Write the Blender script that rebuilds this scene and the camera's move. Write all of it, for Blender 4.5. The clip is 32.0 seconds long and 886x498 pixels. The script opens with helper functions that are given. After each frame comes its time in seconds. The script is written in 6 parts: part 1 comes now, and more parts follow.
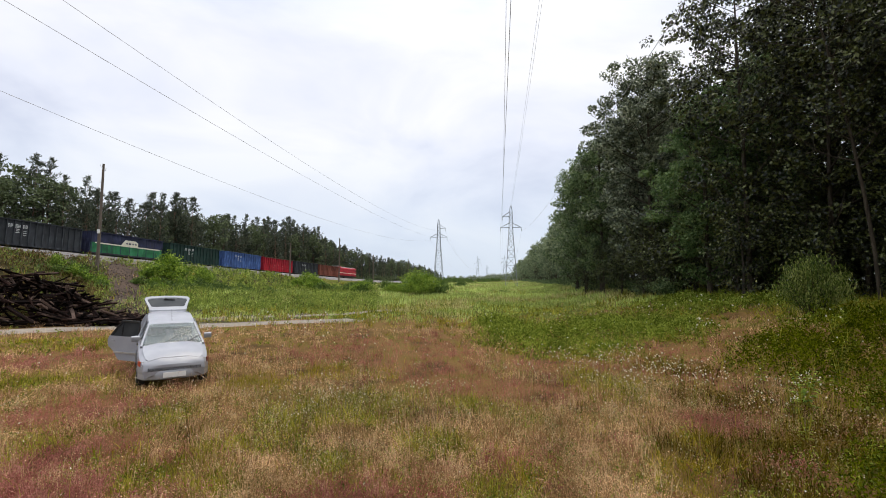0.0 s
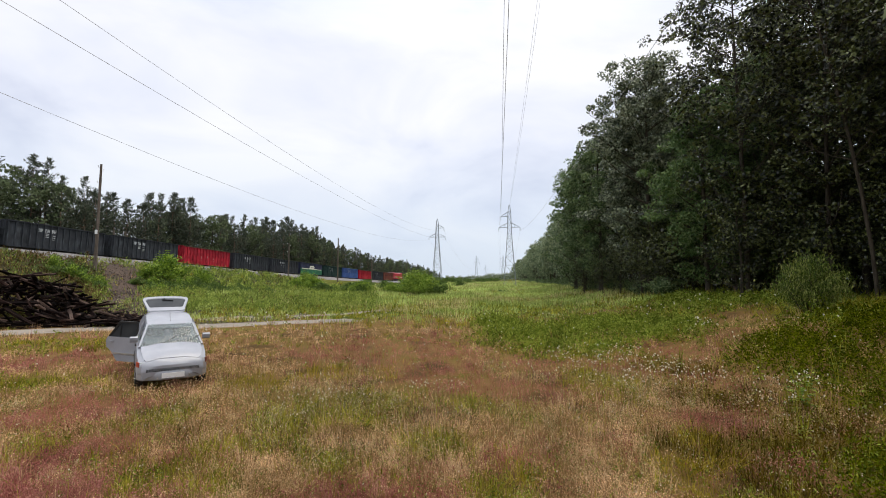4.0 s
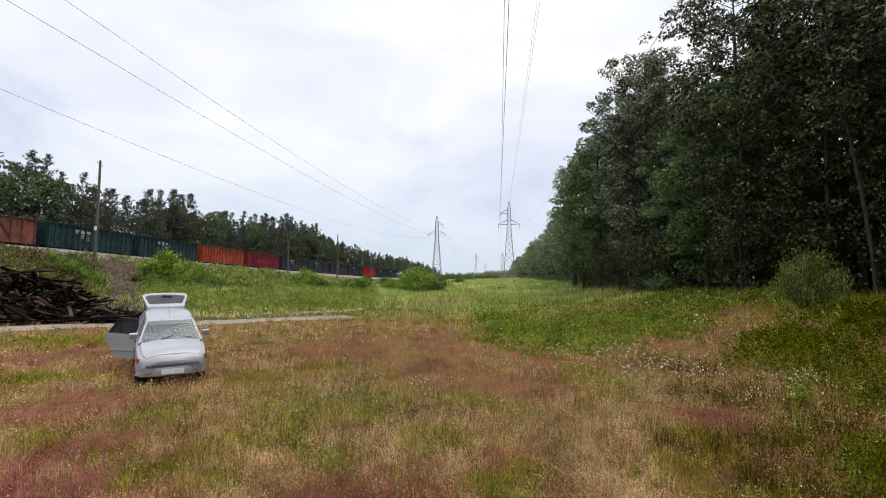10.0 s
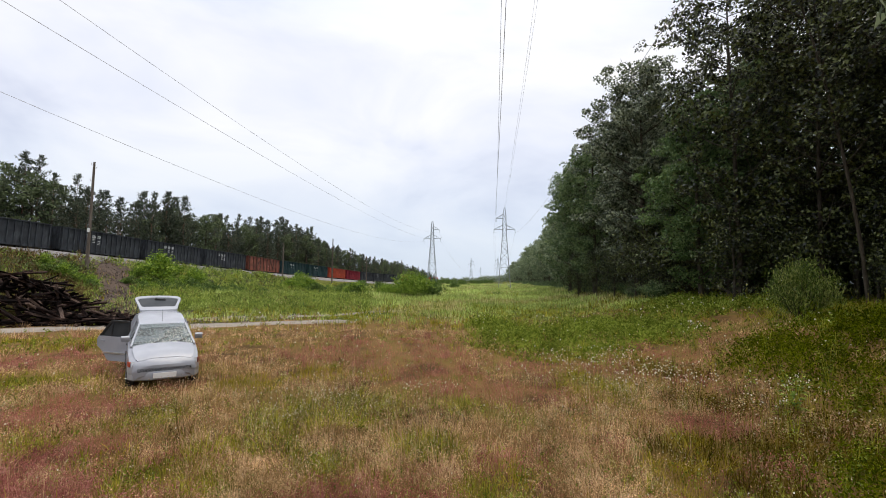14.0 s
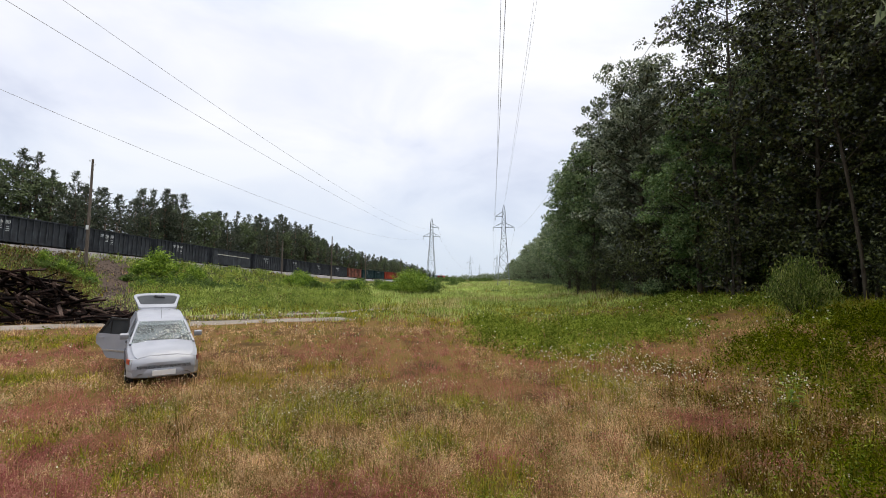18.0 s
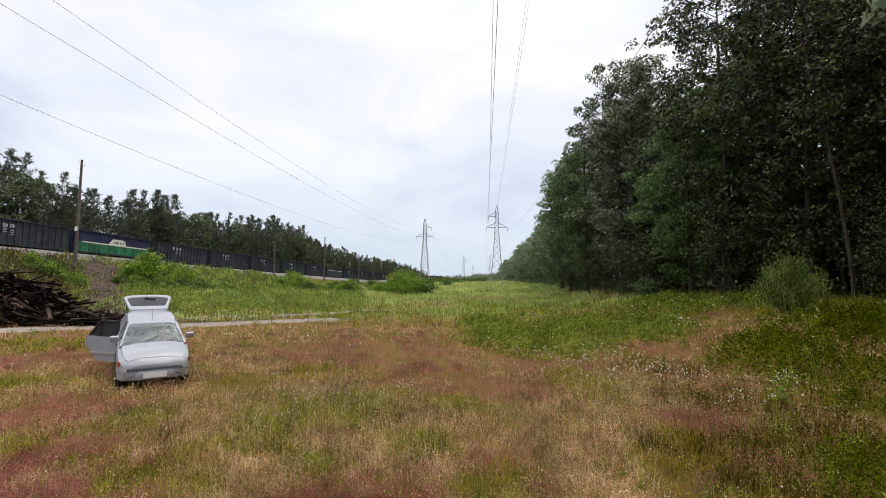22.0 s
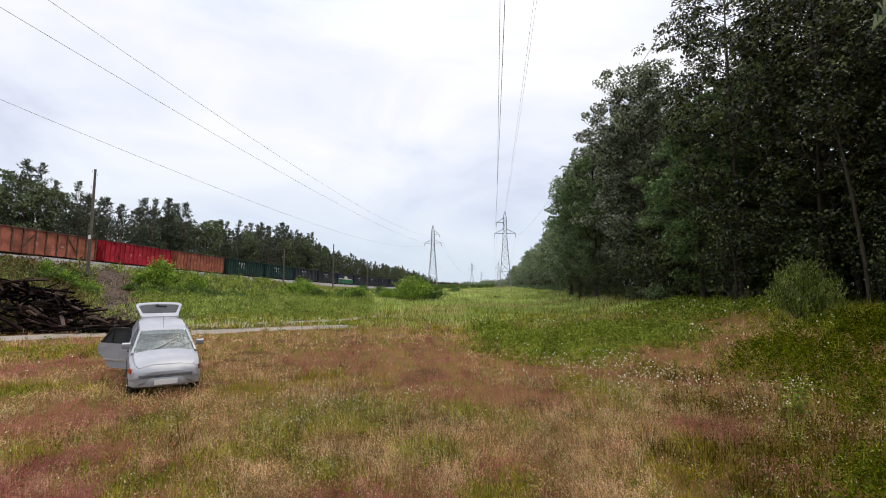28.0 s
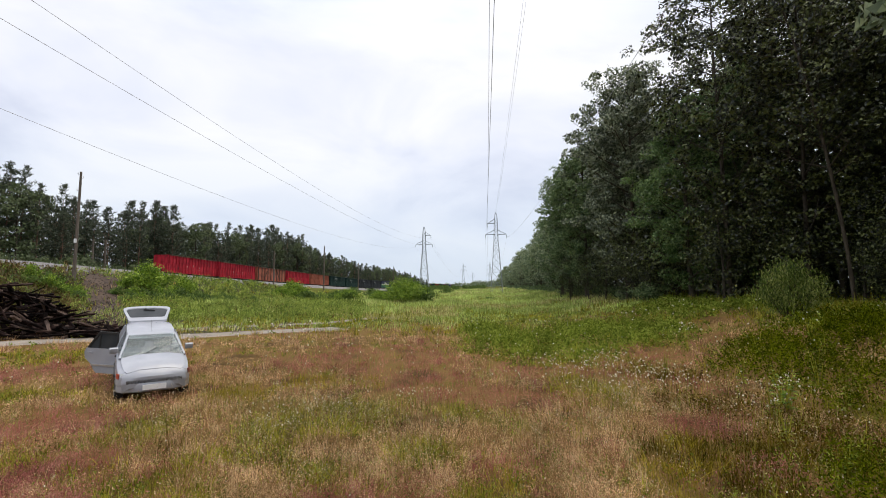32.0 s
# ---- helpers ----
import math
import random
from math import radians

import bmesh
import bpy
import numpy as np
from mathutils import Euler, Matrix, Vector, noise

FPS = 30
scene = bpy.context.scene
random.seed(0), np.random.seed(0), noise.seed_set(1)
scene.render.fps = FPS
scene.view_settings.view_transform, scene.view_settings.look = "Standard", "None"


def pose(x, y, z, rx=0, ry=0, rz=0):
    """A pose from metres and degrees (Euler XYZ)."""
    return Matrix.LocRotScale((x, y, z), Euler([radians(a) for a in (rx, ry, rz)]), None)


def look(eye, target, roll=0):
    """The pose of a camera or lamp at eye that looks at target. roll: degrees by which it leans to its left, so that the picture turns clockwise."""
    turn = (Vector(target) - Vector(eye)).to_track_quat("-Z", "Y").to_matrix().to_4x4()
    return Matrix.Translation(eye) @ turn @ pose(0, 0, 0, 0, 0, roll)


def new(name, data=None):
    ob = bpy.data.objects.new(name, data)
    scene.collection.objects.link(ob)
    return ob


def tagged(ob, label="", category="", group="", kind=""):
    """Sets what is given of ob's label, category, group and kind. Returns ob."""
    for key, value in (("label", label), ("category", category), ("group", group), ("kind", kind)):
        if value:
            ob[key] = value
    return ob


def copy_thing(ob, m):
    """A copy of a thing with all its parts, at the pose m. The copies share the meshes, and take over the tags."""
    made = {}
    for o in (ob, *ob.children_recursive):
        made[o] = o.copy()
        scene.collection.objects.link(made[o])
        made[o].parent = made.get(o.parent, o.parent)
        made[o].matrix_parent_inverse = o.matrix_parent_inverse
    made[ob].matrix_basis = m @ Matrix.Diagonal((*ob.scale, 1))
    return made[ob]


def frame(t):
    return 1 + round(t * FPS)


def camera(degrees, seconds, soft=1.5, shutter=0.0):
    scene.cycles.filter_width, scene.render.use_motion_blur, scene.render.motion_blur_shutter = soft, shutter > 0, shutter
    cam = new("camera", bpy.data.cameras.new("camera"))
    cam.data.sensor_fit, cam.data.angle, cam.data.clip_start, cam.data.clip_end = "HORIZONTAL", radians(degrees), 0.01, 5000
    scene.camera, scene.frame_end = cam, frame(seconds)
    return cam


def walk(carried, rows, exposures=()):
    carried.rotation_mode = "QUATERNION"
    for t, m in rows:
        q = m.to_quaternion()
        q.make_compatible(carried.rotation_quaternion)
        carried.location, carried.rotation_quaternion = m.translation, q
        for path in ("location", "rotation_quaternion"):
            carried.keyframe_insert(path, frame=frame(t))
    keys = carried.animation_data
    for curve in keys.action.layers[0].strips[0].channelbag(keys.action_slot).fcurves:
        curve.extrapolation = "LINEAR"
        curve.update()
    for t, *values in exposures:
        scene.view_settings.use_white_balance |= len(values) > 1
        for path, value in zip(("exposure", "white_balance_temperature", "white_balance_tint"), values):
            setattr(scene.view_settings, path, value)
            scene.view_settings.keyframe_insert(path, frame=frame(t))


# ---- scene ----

# ================= camera =================
EYE = 2.7
cam = camera(88.0, 32.0, soft=0.95)
TURNS = [
        (0, 0.953, 3.732, 0.181), (0.5, 0.548, 3.741, -0.108), (1, 0.535, 4.302, -0.007), (1.5, 0.576, 4.247, -0.106), (2, 0.924, 4.174, 0.217), 
        (2.5, 1.006, 4.1, 0.21), (3, 0.906, 3.84, 0.359), (3.5, 0.789, 3.705, 0.157), (5.5, 0.781, 4.074, -0.12), (6, 0.545, 4.526, -0.149), 
        (6.5, 0.195, 4.207, 0.041), (7, 0.158, 4.02, 0.212), (7.5, 0.161, 3.775, 0.586), (8, 0.081, 3.814, 0.334), (8.5, 0.164, 3.753, -0.02), 
        (9, 0.51, 3.391, 0.203), (9.5, 0.674, 2.959, 0.383), (10, 0.729, 3.327, 0.127), (10.5, 0.199, 3.586, 0.141), (11, 0.352, 3.411, 0.442), 
        (11.5, 0.163, 3.427, 0.349), (12, 0.379, 3.673, 0.538), (12.5, 0.055, 3.625, 0.321), (13, 0.203, 3.654, 0.489), (13.5, 0.021, 3.715, 0.59), 
        (14, 0.15, 3.917, 0.533), (14.5, 0.092, 3.953, 0.629), (16.5, -0.175, 3.736, 0.478), (17, -0.304, 3.916, 0.72), (17.5, -0.33, 3.325, 0.716), 
        (18, 0.049, 3.635, 0.59), (18.5, -0.417, 3.682, 0.428), (19, -0.422, 3.602, 0.294), (19.5, -0.532, 3.544, 0.233), (20, -0.435, 3.386, 0.18), 
        (20.5, -0.738, 3.733, 0.092), (21, -0.591, 3.567, 0.169), (21.5, -0.717, 3.561, 0.322), (22, -0.79, 3.674, 0.321), (22.5, -0.645, 3.846, 0.165), 
        (23, -0.766, 3.935, 0.447), (23.5, -0.597, 3.867, 0.575), (24, -0.608, 3.923, 0.379), (24.5, -0.432, 4.059, 0.232), (25, -0.485, 4.146, 0.018), 
        (25.5, -0.059, 3.984, 0.039), (27.5, -0.197, 4.314, -0.088), (28, 0.234, 4.468, 0.124), (28.5, 0.073, 4.592, 0.148), (29, 0.185, 4.579, 0.302), 
        (29.5, 0.126, 4.826, 0.339), (30, 0.306, 4.955, 0.37), (30.5, 0.04, 4.831, 0.085), (31, -0.627, 4.798, -0.224), (31.5, -0.556, 4.748, -0.087), 
        (32, -0.864, 4.627, -0.353),
]
walk(cam, [(t, pose(0, 0, EYE, 90 + p, 0, y) @ pose(0, 0, 0, 0, 0, r)) for t, y, p, r in TURNS])

# ================= world, sun, exposure =================
scene.view_settings.exposure = 0.12
world = bpy.data.worlds.new("overcast_sky")
scene.world = world
world.use_nodes = True


def build_world():
    nt = world.node_tree
    nt.nodes.clear()
    out = nt.nodes.new("ShaderNodeOutputWorld")
    sky = nt.nodes.new("ShaderNodeTexSky")
    sky.sky_type, sky.sun_disc = "NISHITA", False
    sky.sun_elevation, sky.sun_rotation = radians(74), radians(61)
    bg_sky = nt.nodes.new("ShaderNodeBackground")
    bg_sky.inputs["Strength"].default_value = 0.1
    nt.links.new(sky.outputs[0], bg_sky.inputs["Color"])
    # cloud deck: soft banks stretched along the horizon
    tc = nt.nodes.new("ShaderNodeTexCoord")
    mp = nt.nodes.new("ShaderNodeMapping")
    mp.inputs["Scale"].default_value = (1.0, 1.0, 2.4)
    mp.inputs["Location"].default_value = (0.35, 0.1, 0.2)
    nt.links.new(tc.outputs["Generated"], mp.inputs["Vector"])
    n1 = nt.nodes.new("ShaderNodeTexNoise")
    n1.inputs["Scale"].default_value, n1.inputs["Detail"].default_value, n1.inputs["Roughness"].default_value = 2.3, 5.0, 0.5
    n1.inputs["Distortion"].default_value = 0.4
    nt.links.new(mp.outputs[0], n1.inputs["Vector"])
    ramp = nt.nodes.new("ShaderNodeValToRGB")
    e = ramp.color_ramp.elements
    e[0].position, e[0].color = 0.30, (0.64, 0.68, 0.83, 1)
    e[1].position, e[1].color = 0.62, (1.0, 1.0, 1.03, 1)
    m = e.new(0.45)
    m.color = (0.83, 0.86, 0.97, 1)
    nt.links.new(n1.outputs[0], ramp.inputs[0])
    # thinner, bluer towards the horizon
    sep = nt.nodes.new("ShaderNodeSeparateXYZ")
    nt.links.new(tc.outputs["Generated"], sep.inputs[0])
    hor = nt.nodes.new("ShaderNodeMapRange")
    hor.inputs["From Min"].default_value, hor.inputs["From Max"].default_value = 0.02, 0.30
    hor.inputs["To Min"].default_value, hor.inputs["To Max"].default_value = 0.75, 0.0
    nt.links.new(sep.outputs["Z"], hor.inputs["Value"])
    mix = nt.nodes.new("ShaderNodeMix")
    mix.data_type = "RGBA"
    mix.inputs["B"].default_value = (0.60, 0.70, 0.83, 1)
    nt.links.new(hor.outputs[0], mix.inputs["Factor"])
    nt.links.new(ramp.outputs[0], mix.inputs["A"])
    bg_cloud = nt.nodes.new("ShaderNodeBackground")
    # an overcast sky is brightest overhead
    zen = nt.nodes.new("ShaderNodeMapRange")
    zen.inputs["From Min"].default_value, zen.inputs["From Max"].default_value = 0.45, 1.0
    zen.inputs["To Min"].default_value, zen.inputs["To Max"].default_value = 1.0, 1.9
    nt.links.new(sep.outputs["Z"], zen.inputs["Value"])
    nt.links.new(zen.outputs[0], bg_cloud.inputs["Strength"])
    nt.links.new(mix.outputs["Result"], bg_cloud.inputs["Color"])
    ms = nt.nodes.new("ShaderNodeMixShader")
    ms.inputs[0].default_value = 0.9
    nt.links.new(bg_sky.outputs[0], ms.inputs[1])
    nt.links.new(bg_cloud.outputs[0], ms.inputs[2])
    nt.links.new(ms.outputs[0], out.inputs[0])


build_world()
sun = new("sun", bpy.data.lights.new("sun", "SUN"))
sun.data.energy, sun.data.angle, sun.data.color = 1.9, radians(50), (1.0, 0.90, 0.74)
sun.matrix_world = look((22, 12, 90), (0, 0, 0))

# ================= materials =================


def mat(name, cols, scale=3.0, rough=0.85, bump=0.0, island=0.0, objrand=0.0, metal=0.0, leaf=0.0, big=0.0, bigscale=0.25, stretch=(1, 1, 1), world_space=False, spec=0.3, fine=0.0):
    """Noise between the given colours; island/objrand vary the value from piece to piece, big adds slow stains."""
    m = bpy.data.materials.new(name)
    m.use_nodes = True
    nt = m.node_tree
    N, L = nt.nodes, nt.links
    p = N["Principled BSDF"]
    p.inputs["Roughness"].default_value, p.inputs["Metallic"].default_value = rough, metal
    p.inputs["Specular IOR Level"].default_value = spec
    if world_space:
        vec = N.new("ShaderNodeNewGeometry").outputs["Position"]
    else:
        vec = N.new("ShaderNodeTexCoord").outputs["Object"]
    mp = N.new("ShaderNodeMapping")
    mp.inputs["Scale"].default_value = stretch
    L.new(vec, mp.inputs["Vector"])
    nz = N.new("ShaderNodeTexNoise")
    nz.inputs["Scale"].default_value, nz.inputs["Detail"].default_value = scale, 6.0
    L.new(mp.outputs[0], nz.inputs["Vector"])
    fac = nz.outputs[0]
    ramp = N.new("ShaderNodeValToRGB")
    el = ramp.color_ramp.elements
    k = len(cols)
    el[0].position, el[0].color = 0.32, (*cols[0], 1)
    el[1].position, el[1].color = 0.68, (*cols[-1], 1)
    for i in range(1, k - 1):
        el.new(0.32 + 0.36 * i / (k - 1)).color = (*cols[i], 1)
    if island or objrand:
        src = N.new("ShaderNodeNewGeometry").outputs["Random Per Island"] if island else N.new("ShaderNodeObjectInfo").outputs["Random"]
        am = island or objrand
        ma = N.new("ShaderNodeMath")
        ma.operation = "MULTIPLY_ADD"
        ma.inputs[1].default_value, ma.inputs[2].default_value = am, -am / 2
        L.new(src, ma.inputs[0])
        ad = N.new("ShaderNodeMath")
        L.new(ma.outputs[0], ad.inputs[0])
        L.new(fac, ad.inputs[1])
        fac = ad.outputs[0]
    L.new(fac, ramp.inputs[0])
    col = ramp.outputs[0]
    if big:
        n2 = N.new("ShaderNodeTexNoise")
        n2.inputs["Scale"].default_value, n2.inputs["Detail"].default_value = bigscale, 3.0
        L.new(vec, n2.inputs["Vector"])
        mr = N.new("ShaderNodeMapRange")
        mr.inputs["From Min"].default_value, mr.inputs["From Max"].default_value = 0.3, 0.7
        mr.inputs["To Min"].default_value, mr.inputs["To Max"].default_value = 1 - big, 1 + big
        L.new(n2.outputs[0], mr.inputs["Value"])
        hs = N.new("ShaderNodeHueSaturation")
        L.new(mr.outputs[0], hs.inputs["Value"])
        L.new(col, hs.inputs["Color"])
        col = hs.outputs[0]
    L.new(col, p.inputs["Base Color"])
    if bump:
        n3 = N.new("ShaderNodeTexNoise")
        n3.inputs["Scale"].default_value, n3.inputs["Detail"].default_value = fine or scale * 4, 5.0
        L.new(mp.outputs[0], n3.inputs["Vector"])
        b = N.new("ShaderNodeBump")
        b.inputs["Strength"].default_value, b.inputs["Distance"].default_value = bump, 0.05
        L.new(n3.outputs[0], b.inputs["Height"])
        L.new(b.outputs[0], p.inputs["Normal"])
    if leaf:
        tr = N.new("ShaderNodeBsdfTranslucent")
        L.new(col, tr.inputs["Color"])
        mx = N.new("ShaderNodeMixShader")
        mx.inputs[0].default_value = leaf
        L.new(p.outputs[0], mx.inputs[1])
        L.new(tr.outputs[0], mx.inputs[2])
        L.new(mx.outputs[0], N["Material Output"].inputs[0])
    return m


M = {}
M["ground"] = mat("meadow_soil", [(0.0633, 0.0379, 0.0138), (0.1495, 0.0897, 0.0322), (0.0978, 0.0828, 0.0138)], 0.6, 0.95, 0.6, big=0.25, bigscale=0.05, world_space=True, fine=12, spec=0.05)
M["earth"] = mat("bare_bank_earth", [(0.028, 0.019, 0.014), (0.072, 0.048, 0.034), (0.050, 0.036, 0.026)], 1.5, 0.95, 0.8, big=0.25, world_space=True, fine=9)
M["road"] = mat("dirt_road", [(0.1512, 0.126, 0.1008), (0.2448, 0.2124, 0.1764), (0.1944, 0.1692, 0.1368)], 1.1, 0.95, 0.5, big=0.15, world_space=True, fine=14)
M["ballast"] = mat("ballast", [(0.095, 0.088, 0.085), (0.21, 0.20, 0.195), (0.145, 0.135, 0.128)], 5.0, 0.95, 1.0, big=0.2, bigscale=0.4, world_space=True, fine=16)
M["rail"] = mat("rusty_rail", [(0.16, 0.08, 0.05), (0.24, 0.13, 0.08)], 8, 0.6, 0.2, metal=0.4)
M["sleeper"] = mat("concrete_sleeper", [(0.30, 0.29, 0.27), (0.40, 0.38, 0.36)], 6, 0.9, 0.3)
M["timber"] = mat("old_creosoted_timber", [(0.004, 0.0025, 0.002), (0.011, 0.0055, 0.0045), (0.034, 0.019, 0.0155), (0.14, 0.098, 0.080)], 2.2, 1.0, 0.9, spec=0.08, objrand=0.50, stretch=(0.5, 5, 5), fine=18)
M["pole_wood"] = mat("weathered_pole_wood", [(0.085, 0.068, 0.054), (0.16, 0.13, 0.105)], 2, 0.9, 0.5, stretch=(5, 5, 0.4))
M["white"] = mat("white_enamel", [(0.75, 0.75, 0.75), (0.82, 0.82, 0.80)], 4, 0.5)
M["steel"] = mat("galvanised_steel", [(0.20, 0.225, 0.24), (0.30, 0.325, 0.345)], 1.2, 0.6, 0.1, metal=0.2)
M["wire"] = mat("aluminium_conductor", [(0.36, 0.36, 0.38), (0.46, 0.46, 0.48)], 2, 0.6, metal=0.3)
M["glass_ins"] = mat("insulator_glass", [(0.12, 0.16, 0.15), (0.2, 0.26, 0.25)], 5, 0.2)
M["bark"] = mat("grey_brown_bark", [(0.035, 0.028, 0.021), (0.077, 0.063, 0.0455)], 2.0, 0.95, 0.8, stretch=(4, 4, 0.6))
M["aspen_bark"] = mat("pale_aspen_bark", [(0.0315, 0.0243, 0.0171), (0.0765, 0.0612, 0.0423)], 1.6, 0.9, 0.6, stretch=(3, 3, 0.7))
M["pine_bark"] = mat("pine_bark", [(0.12, 0.08, 0.06), (0.24, 0.14, 0.09)], 2.0, 0.95, 0.8, stretch=(4, 4, 0.6))
M["leaf_grey"] = mat("grey_poplar_leaves", [(0.048, 0.068, 0.036), (0.125, 0.155, 0.085), (0.31, 0.345, 0.22)], 0.6, 0.45, island=0.85, leaf=0.2, spec=0.6)
# near-black greens: the forest's inner shade is put into the leaf colour
M["leaf_shaded"] = mat("shade_darkened_leaves", [(0.006, 0.010, 0.002), (0.021, 0.030, 0.007), (0.12, 0.14, 0.040)], 0.6, 0.45, island=0.85, leaf=0.12, spec=0.45)
M["bank_turf"] = mat("rough_bank_turf", [(0.0176, 0.0192, 0.0056), (0.04, 0.036, 0.0096), (0.068, 0.0464, 0.0224)], 0.8, 0.95, 0.8, big=0.3, bigscale=0.1, world_space=True, fine=8)
M["turf"] = mat("green_turf", [(0.050, 0.060, 0.010), (0.095, 0.105, 0.020), (0.14, 0.135, 0.036)], 0.5, 0.95, 0.6, big=0.25, bigscale=0.06, world_space=True, fine=12, spec=0.02)
M["leaf_dark"] = mat("alder_leaves", [(0.0528, 0.0912, 0.0372), (0.1176, 0.1776, 0.0684), (0.216, 0.282, 0.12)], 0.6, 0.55, island=0.7, leaf=0.4, spec=0.35)
M["leaf_pale"] = mat("willow_leaves", [(0.050, 0.100, 0.028), (0.105, 0.175, 0.055), (0.19, 0.27, 0.095)], 0.7, 0.6, island=0.6, leaf=0.3, spec=0.35)
M["needle"] = mat("pine_needles", [(0.032, 0.042, 0.028), (0.064, 0.080, 0.050), (0.115, 0.135, 0.085)], 0.5, 0.7, island=0.6, leaf=0.15)
# paler, greyer green: distance haze is mixed into this leaf colour
M["clearing_leaf"] = mat("haze_lightened_leaves", [(0.099, 0.1375, 0.0726), (0.1815, 0.231, 0.1265), (0.286, 0.3355, 0.198)], 0.6, 0.55, island=0.6, leaf=0.45, spec=0.4)
M["birch"] = mat("birch_leaves", [(0.0528, 0.0748, 0.0308), (0.088, 0.1188, 0.0484), (0.1408, 0.1716, 0.0792)], 0.5, 0.6, island=0.5, leaf=0.25)
M["sallow"] = mat("grey_sallow_leaves", [(0.045, 0.080, 0.007), (0.115, 0.165, 0.020), (0.28, 0.31, 0.08)], 0.7, 0.6, island=0.6, leaf=0.25)
M["bush"] = mat("shrub_leaves", [(0.07, 0.135, 0.010), (0.15, 0.25, 0.018), (0.30, 0.41, 0.045)], 1.2, 0.6, island=0.55, leaf=0.25)
M["bush_dark"] = mat("dark_shrub_leaves", [(0.038, 0.08, 0.010), (0.08, 0.14, 0.018), (0.155, 0.22, 0.042)], 1.2, 0.6, island=0.55, leaf=0.2)

# ================= mesh building =================


class Geo:
    """Vertices and faces gathered from simple solids."""

    def __init__(self):
        self.v, self.f = [], []

    def add(self, vs, fs):
        o = len(self.v)
        self.v += [tuple(p) for p in vs]
        self.f += [tuple(o + i for i in q) for q in fs]
        return self

    def box(self, c, s, m=None, taper=1.0):
        x, y, z = (q / 2 for q in s)
        vs = [Vector((sx * x * (taper if sz > 0 else 1), sy * y * (taper if sz > 0 else 1), sz * z)) for sz in (-1, 1) for sx, sy in ((-1, -1), (1, -1), (1, 1), (-1, 1))]
        if m:
            vs = [m @ p for p in vs]
        vs = [p + Vector(c) for p in vs]
        return self.add(vs, [(3, 2, 1, 0), (4, 5, 6, 7), (0, 1, 5, 4), (1, 2, 6, 5), (2, 3, 7, 6), (3, 0, 4, 7)])

    def beam(self, a, b, w, h=None):
        """A square bar from a to b."""
        a, b = Vector(a), Vector(b)
        d = b - a
        q = d.to_track_quat("Z", "Y").to_matrix()
        return self.box((a + b) / 2, (w, h or w, d.length), q)

    def tube(self, pts, rad, n=8, caps=True):
        pts = [Vector(p) for p in pts]
        rings, up = [], Vector((0.31, 0.17, 0.93))
        for i, p in enumerate(pts):
            d = (pts[min(i + 1, len(pts) - 1)] - pts[max(i - 1, 0)]).normalized()
            x = d.cross(up)
            x = (x if x.length > 1e-3 else d.cross(Vector((1, 0, 0)))).normalized()
            y = d.cross(x)
            r = rad[i] if isinstance(rad, (list, tuple)) else rad
            rings.append([p + (x * math.cos(2 * math.pi * k / n) + y * math.sin(2 * math.pi * k / n)) * r for k in range(n)])
        vs = [p for ring in rings for p in ring]
        fs = [(i * n + k, i * n + (k + 1) % n, (i + 1) * n + (k + 1) % n, (i + 1) * n + k) for i in range(len(pts) - 1) for k in range(n)]
        if caps:
            fs += [tuple(range(n - 1, -1, -1)), tuple(range((len(pts) - 1) * n, len(pts) * n))]
        return self.add(vs, fs)

    def loft(self, sections, closed=True, caps=True):
        n = len(sections[0])
        vs = [p for s in sections for p in s]
        m = n if closed else n - 1
        fs = [(i * n + k, i * n + (k + 1) % n, (i + 1) * n + (k + 1) % n, (i + 1) * n + k) for i in range(len(sections) - 1) for k in range(m)]
        if caps and closed:
            fs += [tuple(range(n - 1, -1, -1)), tuple(range((len(sections) - 1) * n, len(sections) * n))]
        return self.add(vs, fs)

    def mesh(self, name):
        me = bpy.data.meshes.new(name)
        me.from_pydata(self.v, [], self.f)
        bm = bmesh.new()
        bm.from_mesh(me)
        bmesh.ops.recalc_face_normals(bm, faces=bm.faces)
        bm.to_mesh(me)
        bm.free()
        return me


def smooth(me, angle=40):
    for p in me.polygons:
        p.use_smooth = True
    me.set_sharp_from_angle(angle=radians(angle))
    return me


def part(name, geo, material, parent=None, label="", m=None, soft=None):
    """One mesh object under a thing or a part."""
    me = geo.mesh(name) if isinstance(geo, Geo) else geo
    if soft:
        smooth(me, soft)
    if material and not me.materials:
        me.materials.append(material)
    ob = new(name, me)
    if parent:
        ob.parent = parent
    if m is not None:
        ob.matrix_basis = m
    return tagged(ob, label)


def thing(name, label, category, group="", m=None, kind=""):
    ob = new(name)
    ob.empty_display_size = 0.3
    if m is not None:
        ob.matrix_basis = m
    return tagged(ob, label, category, group, kind)


def array_mesh(name, verts, tris, material):
    """A mesh out of numpy arrays of vertices and of equal-sized faces."""
    me = bpy.data.meshes.new(name)
    k = tris.shape[1]
    me.vertices.add(len(verts))
    me.vertices.foreach_set("co", np.ascontiguousarray(verts, dtype=np.float32).ravel())
    me.loops.add(tris.size)
    me.loops.foreach_set("vertex_index", np.ascontiguousarray(tris, dtype=np.int32).ravel())
    me.polygons.add(len(tris))
    me.polygons.foreach_set("loop_start", np.arange(0, tris.size, k, dtype=np.int32))
    me.polygons.foreach_set("loop_total", np.full(len(tris), k, dtype=np.int32))
    me.update(calc_edges=True)
    me.materials.append(material)
    return me


